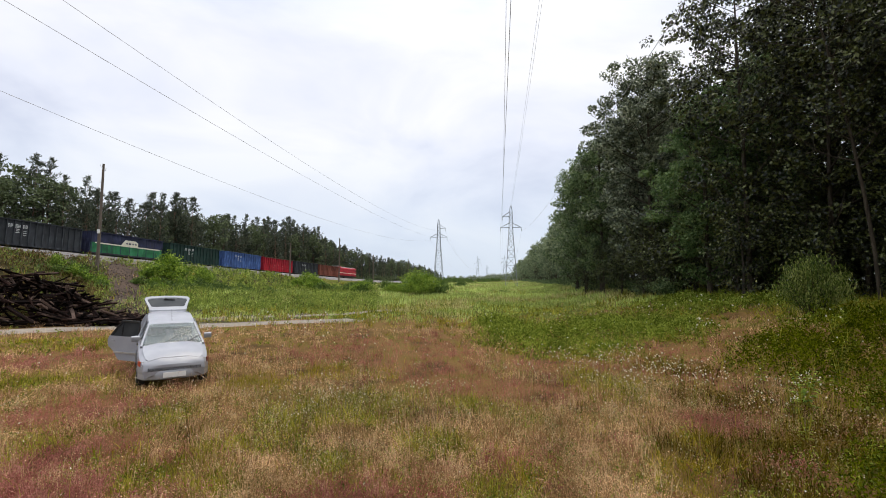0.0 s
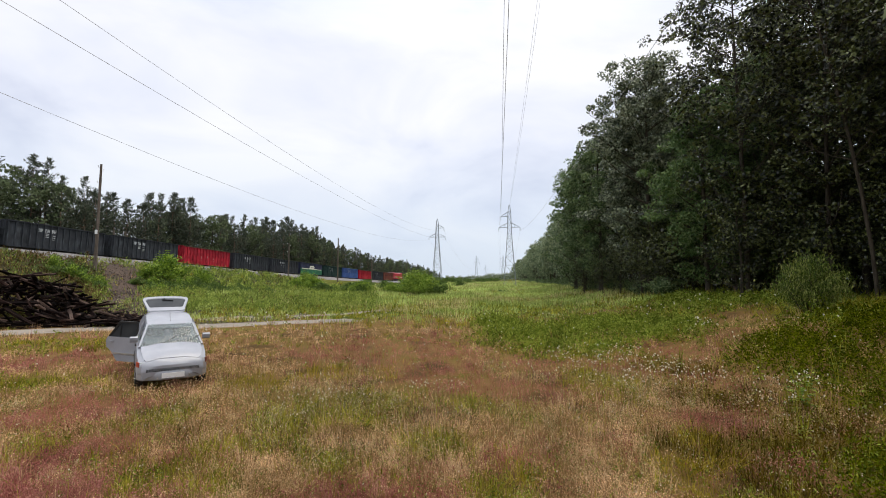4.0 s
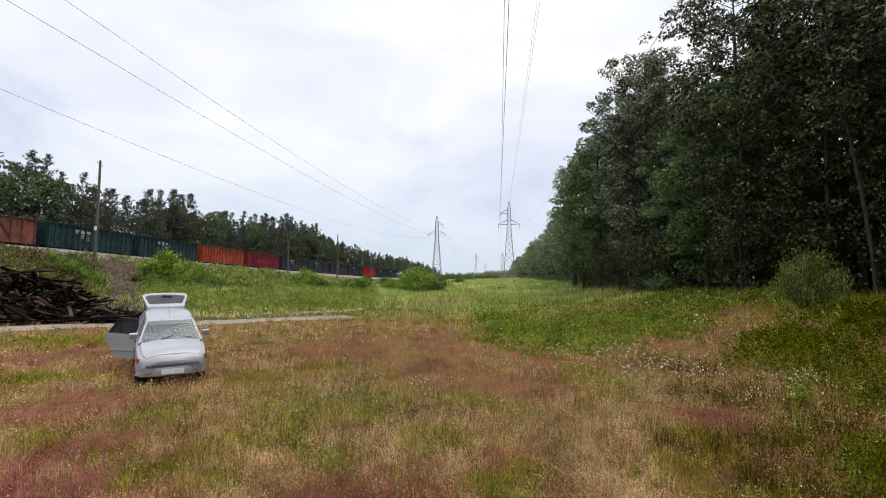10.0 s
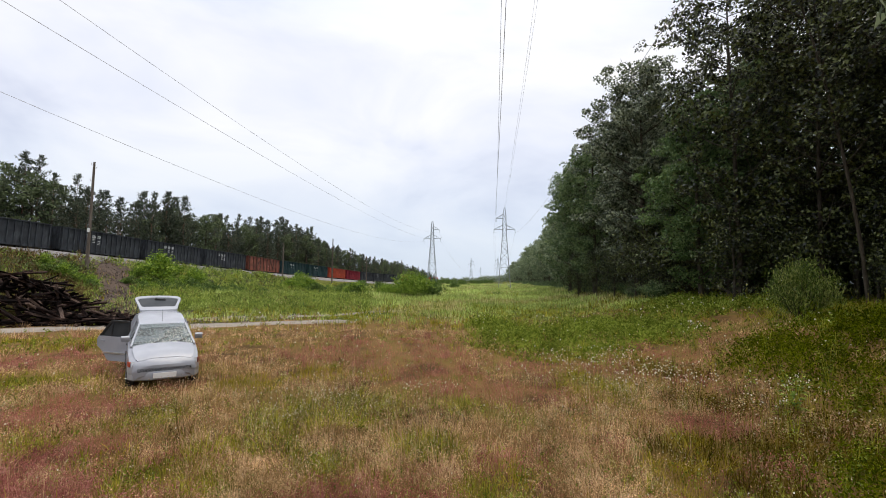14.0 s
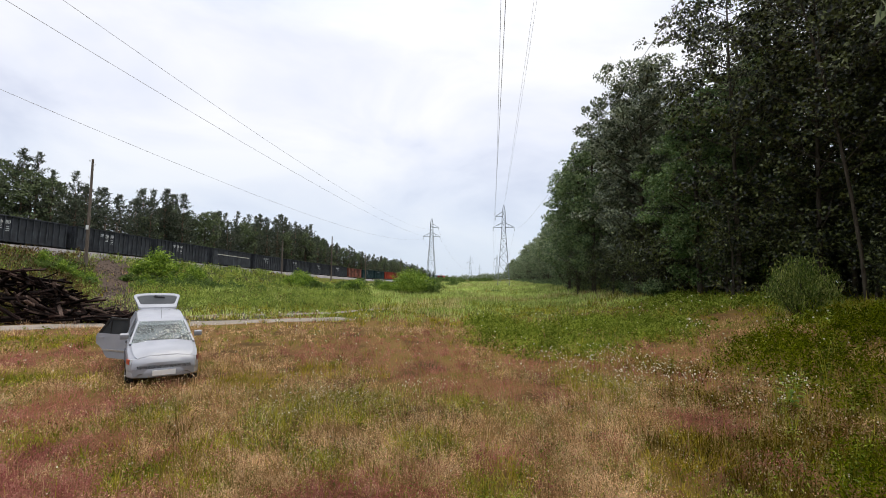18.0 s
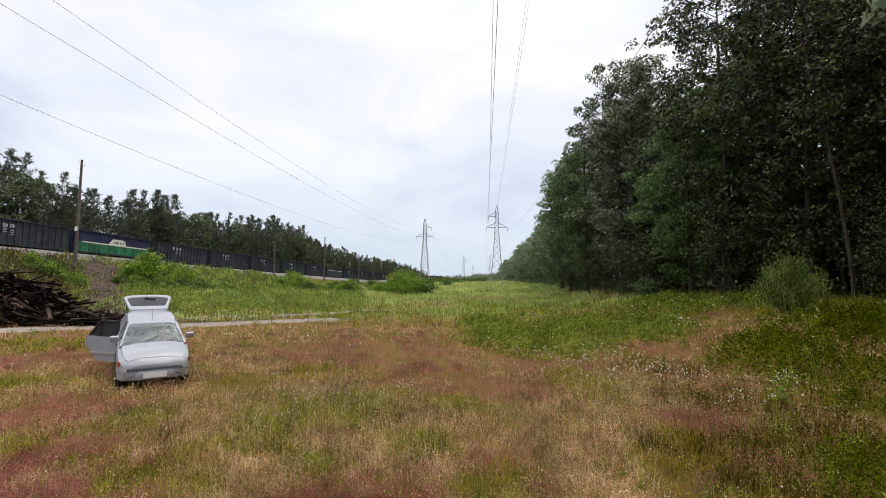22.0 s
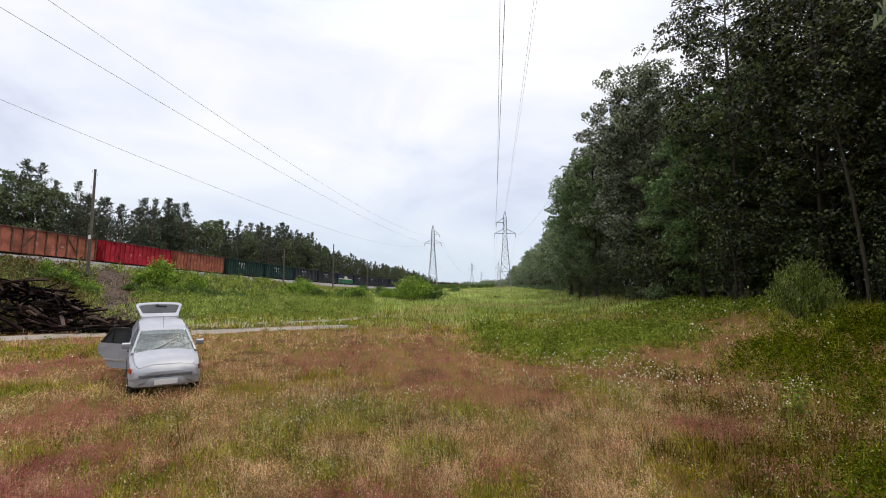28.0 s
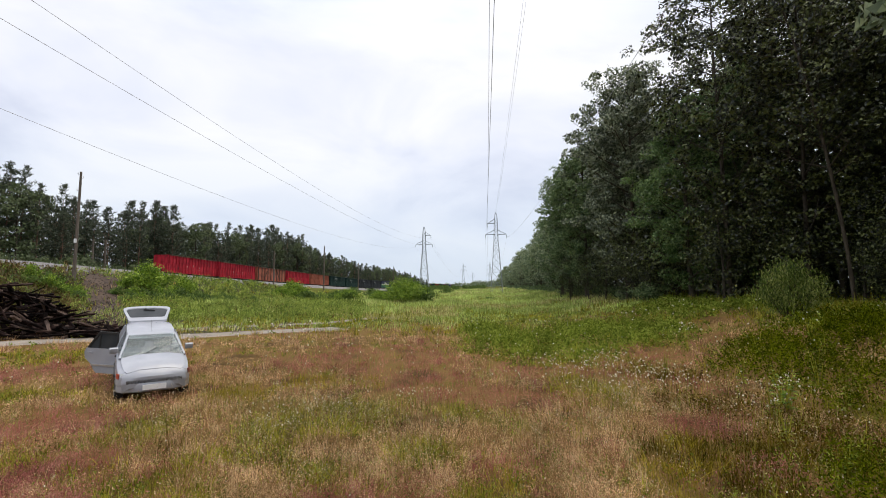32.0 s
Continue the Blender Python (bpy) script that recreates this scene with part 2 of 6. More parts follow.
# ================= the lie of the land =================
TRACK_TAN, CORR = math.tan(radians(10.33)), radians(6.32)
NEAR_SIDE = 62.46
KNOT_Y = np.array([-500, 15, 40, 54.7, 84.3, 120, 175.6, 240, 900.0])
KNOT_Z = np.array([6.75, 6.75, 6.47, 5.95, 4.72, 3.45, 1.8, 1.15, 0.95])
FINE_Y = np.arange(-500, 900, 1.0)
_k = np.hanning(41)
FINE_Z = np.convolve(np.pad(np.interp(FINE_Y, KNOT_Y, KNOT_Z), 20, mode="edge"), _k / _k.sum(), "valid")
_tan = np.convolve(np.pad(np.where(FINE_Y < 240, TRACK_TAN, math.tan(CORR)), 40, mode="edge"), np.hanning(81) / np.hanning(81).sum(), "valid")
FINE_X = np.cumsum(_tan)
FINE_X += -NEAR_SIDE - np.interp(0, FINE_Y, FINE_X)


def track(y, off=0.0):
    """A point of the rails' line at y: off metres towards the meadow from the wagons' near side."""
    x, z = np.interp(y, FINE_Y, FINE_X), np.interp(y, FINE_Y, FINE_Z)
    return Vector((x + off * 0.984, y - off * 0.179, z))


def sstep(a, b, x):
    t = np.clip((x - a) / (b - a), 0, 1)
    return t * t * (3 - 2 * t)


def wob(x, y):
    return 0.5 * np.sin(0.21 * x + 0.13 * y + 1) + 0.5 * np.sin(0.09 * x - 0.17 * y) + 0.35 * np.sin(0.53 * x + 0.4 * y + 2) + 0.2 * np.sin(1.3 * x - 1.1 * y)


def lie(x, y):
    """Height of the ground (numpy)."""
    x, y = np.asarray(x, float), np.asarray(y, float)
    xt = np.interp(y, FINE_Y, FINE_X)
    d = (x - xt) * 0.984
    yf = y + d * 0.179
    zt = np.interp(yf, FINE_Y, FINE_Z) - 0.62
    w = 1 - 0.80 * sstep(3.2, 17, d) - 0.20 * sstep(15, 35, d)
    h = zt * w
    u = x * math.cos(CORR) - y * math.sin(CORR)
    h = h + 1.5 * sstep(5, 17, u) * (1 - sstep(60, 400, u))
    amp = 0.07 * sstep(2, 6, np.abs(d)) * (1 - 0.9 * sstep(60, 300, np.hypot(x, y)))
    return h + amp * wob(x, y)


def lie1(x, y):
    return float(lie(x, y))


def corridor(u, s):
    """World x, y of a point u metres right of the clearing's axis and s metres along it."""
    return u * math.cos(CORR) + s * math.sin(CORR), -u * math.sin(CORR) + s * math.cos(CORR)


def earth_mask(x, y):
    k = x / np.maximum(y, 1)
    return sstep(-0.785, -0.74, k + 0.015 * np.sin(y * 0.9)) * (1 - sstep(-0.685, -0.645, k + 0.02 * np.sin(x * 1.3 + y) + 0.012 * np.sin(3 * x - 2 * y))) * sstep(23.5, 25.5, y) * (1 - sstep(60, 66, y))


def green_hem(x, y):
    u = x * math.cos(CORR) - y * math.sin(CORR)
    near = 25 + 6 * sstep(-6, 4, x)
    return np.maximum(sstep(0, 9, y - near + 2.5 * np.sin(x * 0.3) + 1.5 * np.sin(x * 0.9 + 1)), sstep(11.5, 15, u + np.sin(y * 0.7)))


def build_ground():
    gx = np.sinh(np.linspace(-1, 1, 251) * 6.2) / math.sinh(6.2) * 3000
    gx = np.unique(np.concatenate([gx, np.linspace(-70, 34, 79)]))
    gy = np.unique(np.concatenate([np.linspace(-12, 108, 97), 108 + (np.exp(np.linspace(0, 1, 70) * 4.5) - 1) / (math.exp(4.5) - 1) * 3200, -12 - (np.exp(np.linspace(0, 1, 30) * 4.5) - 1) / (math.exp(4.5) - 1) * 800]))
    X, Y = np.meshgrid(gx, gy)
    V = np.stack([X, Y, lie(X, Y)], -1).reshape(-1, 3)
    n, m = len(gx), len(gy)
    i = (np.arange(m - 1)[:, None] * n + np.arange(n - 1)[None]).ravel()
    me = array_mesh("ground", V, np.stack([i, i + 1, i + n + 1, i + n], 1), M["ground"])
    # bare scraped earth on the bank behind the timber
    me.materials.append(M["earth"])
    me.materials.append(M["turf"])
    me.materials.append(M["bank_turf"])
    cx, cy = (X[:-1, :-1] + X[1:, 1:]).ravel() / 2, (Y[:-1, :-1] + Y[1:, 1:]).ravel() / 2
    me.polygons.foreach_set("material_index", np.where((earth_mask(cx, cy) > 0.5) | (((cx - np.interp(cy, FINE_Y, FINE_X)) * 0.984 < 4.9) & (cy > 30) & (cy < 200)), 1, np.where(green_hem(cx, cy) > 0.5, np.where((cx / np.maximum(cy, 1) < -0.30) & (cy > 0), 3, 2), 0)).astype(np.int32))
    for p in me.polygons:
        p.use_smooth = True
    tagged(new("ground", me), "uneven summer meadow soil rising to a railway bank", "ground", kind="structure")


build_ground()

# ================= railway =================
CENTRE = -1.57


def build_railway():
    ys = np.concatenate([np.arange(-444, -60, 12.0), np.arange(-60, 260, 2.0), np.arange(260, 700, 12.0)])
    prof = [(-4.0, -0.85), (-2.0, -0.18), (-1.35, -0.15), (1.35, -0.15), (2.0, -0.16), (2.8, 0.12), (3.3, 0.22), (4.0, 0.15), (5.0, -0.35), (6.4, -1.1)]
    g = Geo()
    secs = []
    rnd = random.Random(4)
    for y in ys:
        secs.append([track(y, CENTRE + o) + Vector((0, 0, z + (rnd.uniform(-0.05, 0.05) if abs(o) > 1.5 else 0))) for o, z in prof])
    g.loft(secs, closed=False)
    bed = part("railway_track", g, M["ballast"])
    tagged(bed, "pale grey crushed stone ballast bed of a railway line", "railway track", kind="structure")
    for o in (-0.76, 0.76):
        r = Geo()
        r.loft([[track(y, CENTRE + o + a) + Vector((0, 0, z)) for a, z in ((-0.07, -0.18), (0.07, -0.18), (0.02, -0.05), (0.04, 0.0), (-0.04, 0.0), (-0.02, -0.05))] for y in ys])
        part("rail", r, M["rail"], bed)
    s = Geo()
    for y in np.arange(20, 180, 0.60):
        p, q = track(y, CENTRE - 1.35), track(y, CENTRE + 1.35)
        s.beam(p + Vector((0, 0, -0.2)), q + Vector((0, 0, -0.2)), 0.22, 0.2)
    tagged(part("sleepers", s, M["sleeper"], bed), kind="stuff")


build_railway()


# ================= train =================
def paint(name, c):
    a = tuple(q * 0.50 + 0.010 for q in c)
    b = tuple(q * 1.25 + 0.014 for q in c)
    return mat(name, [a, c, c, b], 1.7, 0.7, 0.15, big=0.38, bigscale=0.8, stretch=(1.4, 1, 0.28), objrand=0.10, spec=0.25)


PAINT = {
    "dark": paint("graphite_paint", (0.030, 0.034, 0.040)),
    "red": paint("signal_red_paint", (0.33, 0.013, 0.026)),
    "maroon": paint("faded_maroon_paint", (0.17, 0.014, 0.024)),
    "orange": paint("orange_red_paint", (0.29, 0.048, 0.020)),
    "brown": paint("rusty_brown_paint", (0.17, 0.055, 0.036)),
    "rust": paint("orange_brown_paint", (0.27, 0.085, 0.05)),
    "teal": paint("dark_teal_paint", (0.012, 0.035, 0.038)),
    "green": paint("bottle_green_paint", (0.012, 0.034, 0.028)),
    "blue": paint("blue_paint", (0.05, 0.10, 0.26)),
    "navy": paint("navy_paint", (0.022, 0.026, 0.060)),
    "leafgreen": paint("leaf_green_paint", (0.02, 0.13, 0.055)),
}
M["chord"] = mat("rusty_top_rail", [(0.045, 0.026, 0.020), (0.10, 0.055, 0.040), (0.16, 0.085, 0.058)], 1.5, 0.8, 0.1, stretch=(1, 1, 1))
M["worn"] = mat("worn_pale_patch", [(0.30, 0.12, 0.11), (0.42, 0.22, 0.20)], 3, 0.8)
M["cream"] = mat("cream_lettering_paint", [(0.55, 0.52, 0.42), (0.68, 0.65, 0.54)], 5, 0.7)
M["chalk"] = mat("faded_white_stencil", [(0.36, 0.37, 0.37), (0.60, 0.61, 0.61)], 7, 0.8)
M["under"] = mat("grimy_running_gear", [(0.025, 0.022, 0.020), (0.055, 0.045, 0.038)], 4, 0.8, 0.2)
M["inside"] = mat("rusty_wagon_floor", [(0.09, 0.05, 0.03), (0.16, 0.09, 0.055)], 3, 0.9, 0.3)
M["wheel"] = mat("wheel_steel", [(0.06, 0.05, 0.045), (0.12, 0.10, 0.09)], 5, 0.5, metal=0.6)

WORDS = {"dark": "black-grey", "red": "bright red", "maroon": "faded maroon", "orange": "orange-red", "brown": "rusty brown", "rust": "orange-brown", "teal": "dark teal", "green": "bottle green", "blue": "blue"}


def bogie(parent, x, wheel_me):
    g = Geo()
    for sy in (-1, 1):
        y = sy * 1.02
        g.loft([[Vector((x + a, y + o, z)) for a, z in ((-1.25, 0.36), (-1.25, 0.60), (-0.65, 0.66), (-0.35, 0.84), (0.35, 0.84), (0.65, 0.66), (1.25, 0.60), (1.25, 0.36), (0.8, 0.42), (0.45, 0.26), (-0.45, 0.26), (-0.8, 0.42))] for o in (-0.09, 0.09)])
        for k in (-0.14, 0.14):
            g.tube([(x + k, y + sy * 0.05, 0.34), (x + k, y + sy * 0.05, 0.72)], 0.09, 6)
    g.box((x, 0, 0.62), (0.5, 2.0, 0.3))
    b = part("bogie", g, M["under"], parent)
    for k in (-0.925, 0.925):
        for sy in (-1, 1):
            part("wheel", wheel_me, M["wheel"], b, m=pose(x + k, sy * 0.79, 0.475))
    return b


def wheel_mesh():
    g = Geo()
    g.loft([[Vector((r * math.cos(a), y, r * math.sin(a))) for a in (2 * math.pi * k / 18 for k in range(18))] for r, y in ((0.475, -0.065), (0.475, 0.05), (0.42, 0.06), (0.40, 0.02), (0.16, 0.01), (0.14, 0.09))])
    me = smooth(g.mesh("wheel"), 35)
    me.materials.append(M["wheel"])
    return me


WHEEL = wheel_mesh()
L2 = 6.36


def gondola(kind, colour):
    """A four-axle open wagon about the middle of its rails' top."""
    w = WORDS.get(colour, "")
    label = {"rib": f"{w} steel gondola wagon with ribbed sides", "diag": f"{w} gondola wagon with diagonal side braces", "stripe": "graphite gondola wagon with a thin white side stripe",
             "logo": "navy and green gondola wagon with cream band and emblem"}[kind]
    t = thing("gondola_wagon", label, "train wagon", "freight wagons of the train")
    P = PAINT[colour]
    zb, zt, yw = 0.74, 3.73, 1.50
    for sy in (-1, 1):
        g = Geo()
        low = PAINT["leafgreen"] if kind == "logo" else P
        if kind == "logo":
            g.box((0, sy * yw, 2.97), (2 * L2, 0.05, 1.42))
            side = part("side_wall", g, P, t)
            g2 = Geo()
            g2.box((0, sy * yw, 1.50), (2 * L2, 0.05, 1.52))
            part("lower_panel", g2, low, side, "leaf green lower panel")
            g3 = Geo()
            g3.box((0, sy * (yw + 0.035), 2.20), (2 * L2 - 1.2, 0.03, 0.17))
            part("band", g3, M["cream"], side, "cream painted band")
            g4 = Geo()
            g4.loft([[Vector((a, sy * (yw + o), z)) for a, z in ((-1.6, 2.2), (1.5, 2.2), (1.45, 2.86), (0.95, 3.12), (-0.85, 3.12))] for o in (0.03, 0.065)])
            em = part("emblem", g4, M["cream"], side, "cream painted emblem panel")
            for k, (a, b2) in enumerate(((-0.55, 0.28), (-0.05, 0.4), (0.55, 0.28), (1.05, 0.22))):
                part("emblem_bar", Geo().box((a, sy * (yw + 0.07), 2.62), (b2, 0.02, 0.24)), PAINT["navy"], em)
        else:
            g.box((0, sy * yw, (zb + zt) / 2), (2 * L2, 0.05, zt - zb))
            side = part("side_wall", g, P, t)
        # posts
        if kind == "rib":
            posts = [-L2 + 0.12 + i * (2 * L2 - 0.24) / 15 for i in range(16)]
            dep, wid = 0.13, 0.14
        elif kind == "diag":
            posts = [-6.24, -4.75, -3.5, -2.05, -0.72, 0.72, 2.05, 3.5, 4.75, 6.24]
            dep, wid = 0.15, 0.14
        else:
            posts = [-L2 + 0.12 + i * (2 * L2 - 0.24) / 8 for i in range(9)]
            dep, wid = (0.05, 0.10) if kind == "stripe" else (0.02, 0.08)
        post_me = None
        for x in posts:
            if post_me is None:
                post_me = Geo().box((0, 0, 0), (wid, dep, zt - zb), taper=0.92).mesh("post")
                post_me.materials.append(M["chord"] if kind == "diag" else P)
            part("post", post_me, P, side, m=pose(x, sy * (yw + 0.025 + dep / 2), (zb + zt) / 2))
        if kind == "rib":
            for x in (-3.4, 3.4):
                h = Geo()
                for dx, dz, wx, wz in ((-0.62, 0, 0.07, 1.9), (0.62, 0, 0.07, 1.9), (0, 0.95, 1.3, 0.07), (0, -0.95, 1.3, 0.07)):
                    h.box((x + dx, sy * (yw + 0.05), 2.15 + dz), (wx, 0.06, wz))
                part("side_door", h, P, side)
        if kind == "diag":
            for a, b in (((-2.05, 3.3), (-3.4, 1.45)), ((2.05, 3.3), (3.4, 1.45))):
                part("diagonal_brace", Geo().beam((a[0], sy * (yw + 0.06), a[1]), (b[0], sy * (yw + 0.06), b[1]), 0.16, 0.12), M["chord"], side, "dark rusty brace")
            h = Geo()
            h.box((0, sy * (yw + 0.05), 2.35), (1.40, 0.06, 0.09))
            h.box((0, sy * (yw + 0.05), 1.95), (1.15, 0.05, 0.6))
            part("side_door", h, P, side)
        c = Geo()
        c.box((0, sy * (yw + 0.09), zt), (2 * L2 + 0.06, 0.23, 0.13))
        part("top_chord", c, M["chord"] if colour in ("red", "maroon", "orange", "rust", "brown") else P, t, "rusty top rail" if colour in ("red", "maroon", "orange", "rust", "brown") else "")
        c = Geo()
        c.box((0, sy * (yw + 0.03), zb), (2 * L2 + 0.06, 0.13, 0.20))
        part("sill", c, PAINT["dark"] if kind == "logo" else P, t)
        # stencilled marks, unreadable
        if kind in ("rib", "diag") and colour not in ("red", "maroon", "rust", "brown", "orange"):
            g = Geo()
            sg = -1 if sy < 0 else 1
            yy = sy * (yw + 0.03)
            for i in range(3):
                for j in range(2):
                    # each faded letter: two uprights and a bar
                    a = -2.63 + i * 0.83 + j * 0.29
                    g.box((a - 0.08, yy, 3.0), (0.08, 0.012, 0.46))
                    g.box((a + 0.08, yy, 3.0 + 0.08 * (j - i % 2)), (0.07, 0.012, 0.32))
                    g.box((a, yy, 3.16 - 0.14 * i * j), (0.16, 0.012, 0.07))
            for i in range(3):
                g.box((-1.66, yy, 2.62 - i * 0.2), (0.42 - 0.08 * (i % 2), 0.012, 0.07))
                g.box((-0.83, yy, 2.45 - i * 0.25), (0.38, 0.012, 0.06))
            tagged(part("stencil_marks", g, M["chalk"], side, "faded white stencilled marks"), kind="stuff")
        elif kind in ("rib", "diag"):
            g = Geo()
            for i in range(3):
                g.box((1.7 * i - 1.9, sy * (yw + 0.03), 1.95 + 0.22 * (i % 2)), (0.42, 0.012, 0.5 - 0.12 * i))
                g.box((1.7 * i - 2.0, sy * (yw + 0.03), 1.45), (0.55, 0.012, 0.07))
            tagged(part("stencil_marks", g, M["worn"], side, "faded pale stencilled marks"), kind="stuff")
        if kind == "stripe":
            part("stripe", Geo().box((0.3, sy * (yw + 0.085), 2.62), (2 * L2 - 2.0, 0.01, 0.10)), M["cream"], side, "thin white stripe")
    for sx in (-1, 1):
        g = Geo()
        g.box((sx * L2, 0, (zb + zt) / 2), (0.05, 2.95, zt - zb))
        end = part("end_wall", g, P, t)
        stake = Geo().box((0, 0, 0), (0.10, 0.12, zt - zb)).mesh("stake")
        stake.materials.append(P)
        for y in (-1.38, -0.7, 0, 0.7, 1.38):
            part("stake", stake, P, end, m=pose(sx * (L2 + 0.075), y, (zb + zt) / 2))
        for z, h2 in ((2.0, 0.12), (2.75, 0.12), (zt, 0.13)):
            part("end_rail", Geo().box((sx * (L2 + 0.055), 0, z), (0.06, 2.95, h2)), P, end)
        g = Geo()
        g.box((sx * (L2 + 0.28), 0, 1.04), (0.62, 0.22, 0.26))
        g.box((sx * (L2 + 0.50), 0.06 * sx, 1.04), (0.22, 0.36, 0.34))
        part("coupler", g, M["under"], t)
        bogie(t, sx * 4.33, WHEEL)
    part("floor", Geo().box((0, 0, 1.30), (2 * L2 - 0.1, 2.9, 0.08)), M["inside"], t)
    g = Geo()
    g.box((0, 0, 1.05), (2 * L2, 0.45, 0.34))
    for i in range(7):
        for sy in (-1, 1):
            x = -4.9 + i * 1.63
            if abs(abs(x) - 4.33) > 0.8:
                g.box((x, sy * 0.95, 1.08), (1.15, 0.85, 0.12), Matrix.Rotation(sy * 0.35, 3, "X"))
    g.tube([(1.6, 0.9, 0.9), (2.7, 0.9, 0.9)], 0.2, 8)
    part("underframe", g, M["under"], t)
    return t


def locomotive():
    t = thing("locomotive", "red freight locomotive with pale roof at train's head", "locomotive", "")
    P = PAINT["red"]
    g = Geo()
    secs = []
    for x, h, wd in ((-7.6, 3.2, 1.38), (-7.3, 3.9, 1.5), (-5.4, 4.05, 1.5), (-5.2, 3.8, 1.5), (5.2, 3.8, 1.5), (5.4, 4.05, 1.5), (7.3, 3.9, 1.5), (7.6, 3.2, 1.38)):
        secs.append([Vector((x, y, z)) for y, z in ((-wd, 1.2), (wd, 1.2), (wd, h - 0.35), (wd * 0.75, h), (-wd * 0.75, h), (-wd, h - 0.35))])
    g.loft(secs)
    part("body", g, P, t)
    part("roof", Geo().box((0, 0, 3.9), (10.2, 1.9, 0.22)).box((-6.4, 0, 4.1), (1.7, 2.0, 0.1)).box((6.4, 0, 4.1), (1.7, 2.0, 0.1)), M["chalk"], t, "pale grey roof")
    for sx in (-1, 1):
        part("windscreen", Geo().box((sx * 7.47, 0, 3.35), (0.12, 2.2, 0.55), Matrix.Rotation(-sx * 0.35, 3, "Y")), M["under"], t, "dark cab glass")
        for sy in (-1, 1):
            part("side_window", Geo().box((sx * 6.4, sy * 1.5, 3.1), (0.8, 0.05, 0.6)), M["under"], t, "dark cab glass")
            part("stripe", Geo().box((sx * 3.8, sy * 1.515, 2.0), (7.0, 0.03, 0.18)), M["cream"], t)
        bogie(t, sx * 4.2, WHEEL)
    part("underframe", Geo().box((0, 0, 1.05), (14.6, 2.6, 0.4)).box((0, 0, 0.7), (3.4, 2.4, 0.6)), M["under"], t)
    return t


# from the last wagon forwards
CONSIST = ["red", "red", "rust/diag", "red", "rust", "green", "green", "dark", "dark", "navy/logo", "dark", "dark", "dark", "dark", "dark", "dark/stripe",
           "dark", "dark", "dark", "dark", "brown/diag", "teal", "teal", "orange", "maroon", "dark", "dark", "dark", "dark", "red", "dark", "dark", "navy/logo", "green", "blue", "red", "dark", "brown", "loco"]
TAIL, PHASE, PITCH = -27, -0.470, 13.92
TRAIN = []


def build_train():
    made = {}
    for i, spec in enumerate(CONSIST):
        if spec == "loco":
            ob = locomotive()
        elif spec in made:
            ob = copy_thing(made[spec], Matrix())
        else:
            colour, _, kind = spec.partition("/")
            ob = made[spec] = gondola(kind or "rib", colour)
        TRAIN.append(ob)


def wagon_pose(i, t):
    y = PITCH * (TAIL + i + 0.5 + PHASE + 1.07 * t - 0.0009 * t * t)
    p, a, b = track(y, CENTRE), track(y - 4.3, CENTRE), track(y + 4.3, CENTRE)
    d = (b - a).normalized()
    side = Vector((0, 0, 1)).cross(d).normalized()
    m = Matrix((d, side, d.cross(side))).transposed().to_4x4()
    m.translation = (a + b) / 2
    return m


def motions():
    times = [0, 1, 2, 3, 4, 5, 6, 7, 8, 9, 10, 11, 12, 13, 14, 15, 16, 17, 18, 19, 20, 21, 22, 23, 24, 25, 26, 27, 28, 29, 30, 31, 32]
    for i, ob in enumerate(TRAIN):
        walk(ob, [(t, wagon_pose(i, t)) for t in times])


build_train()


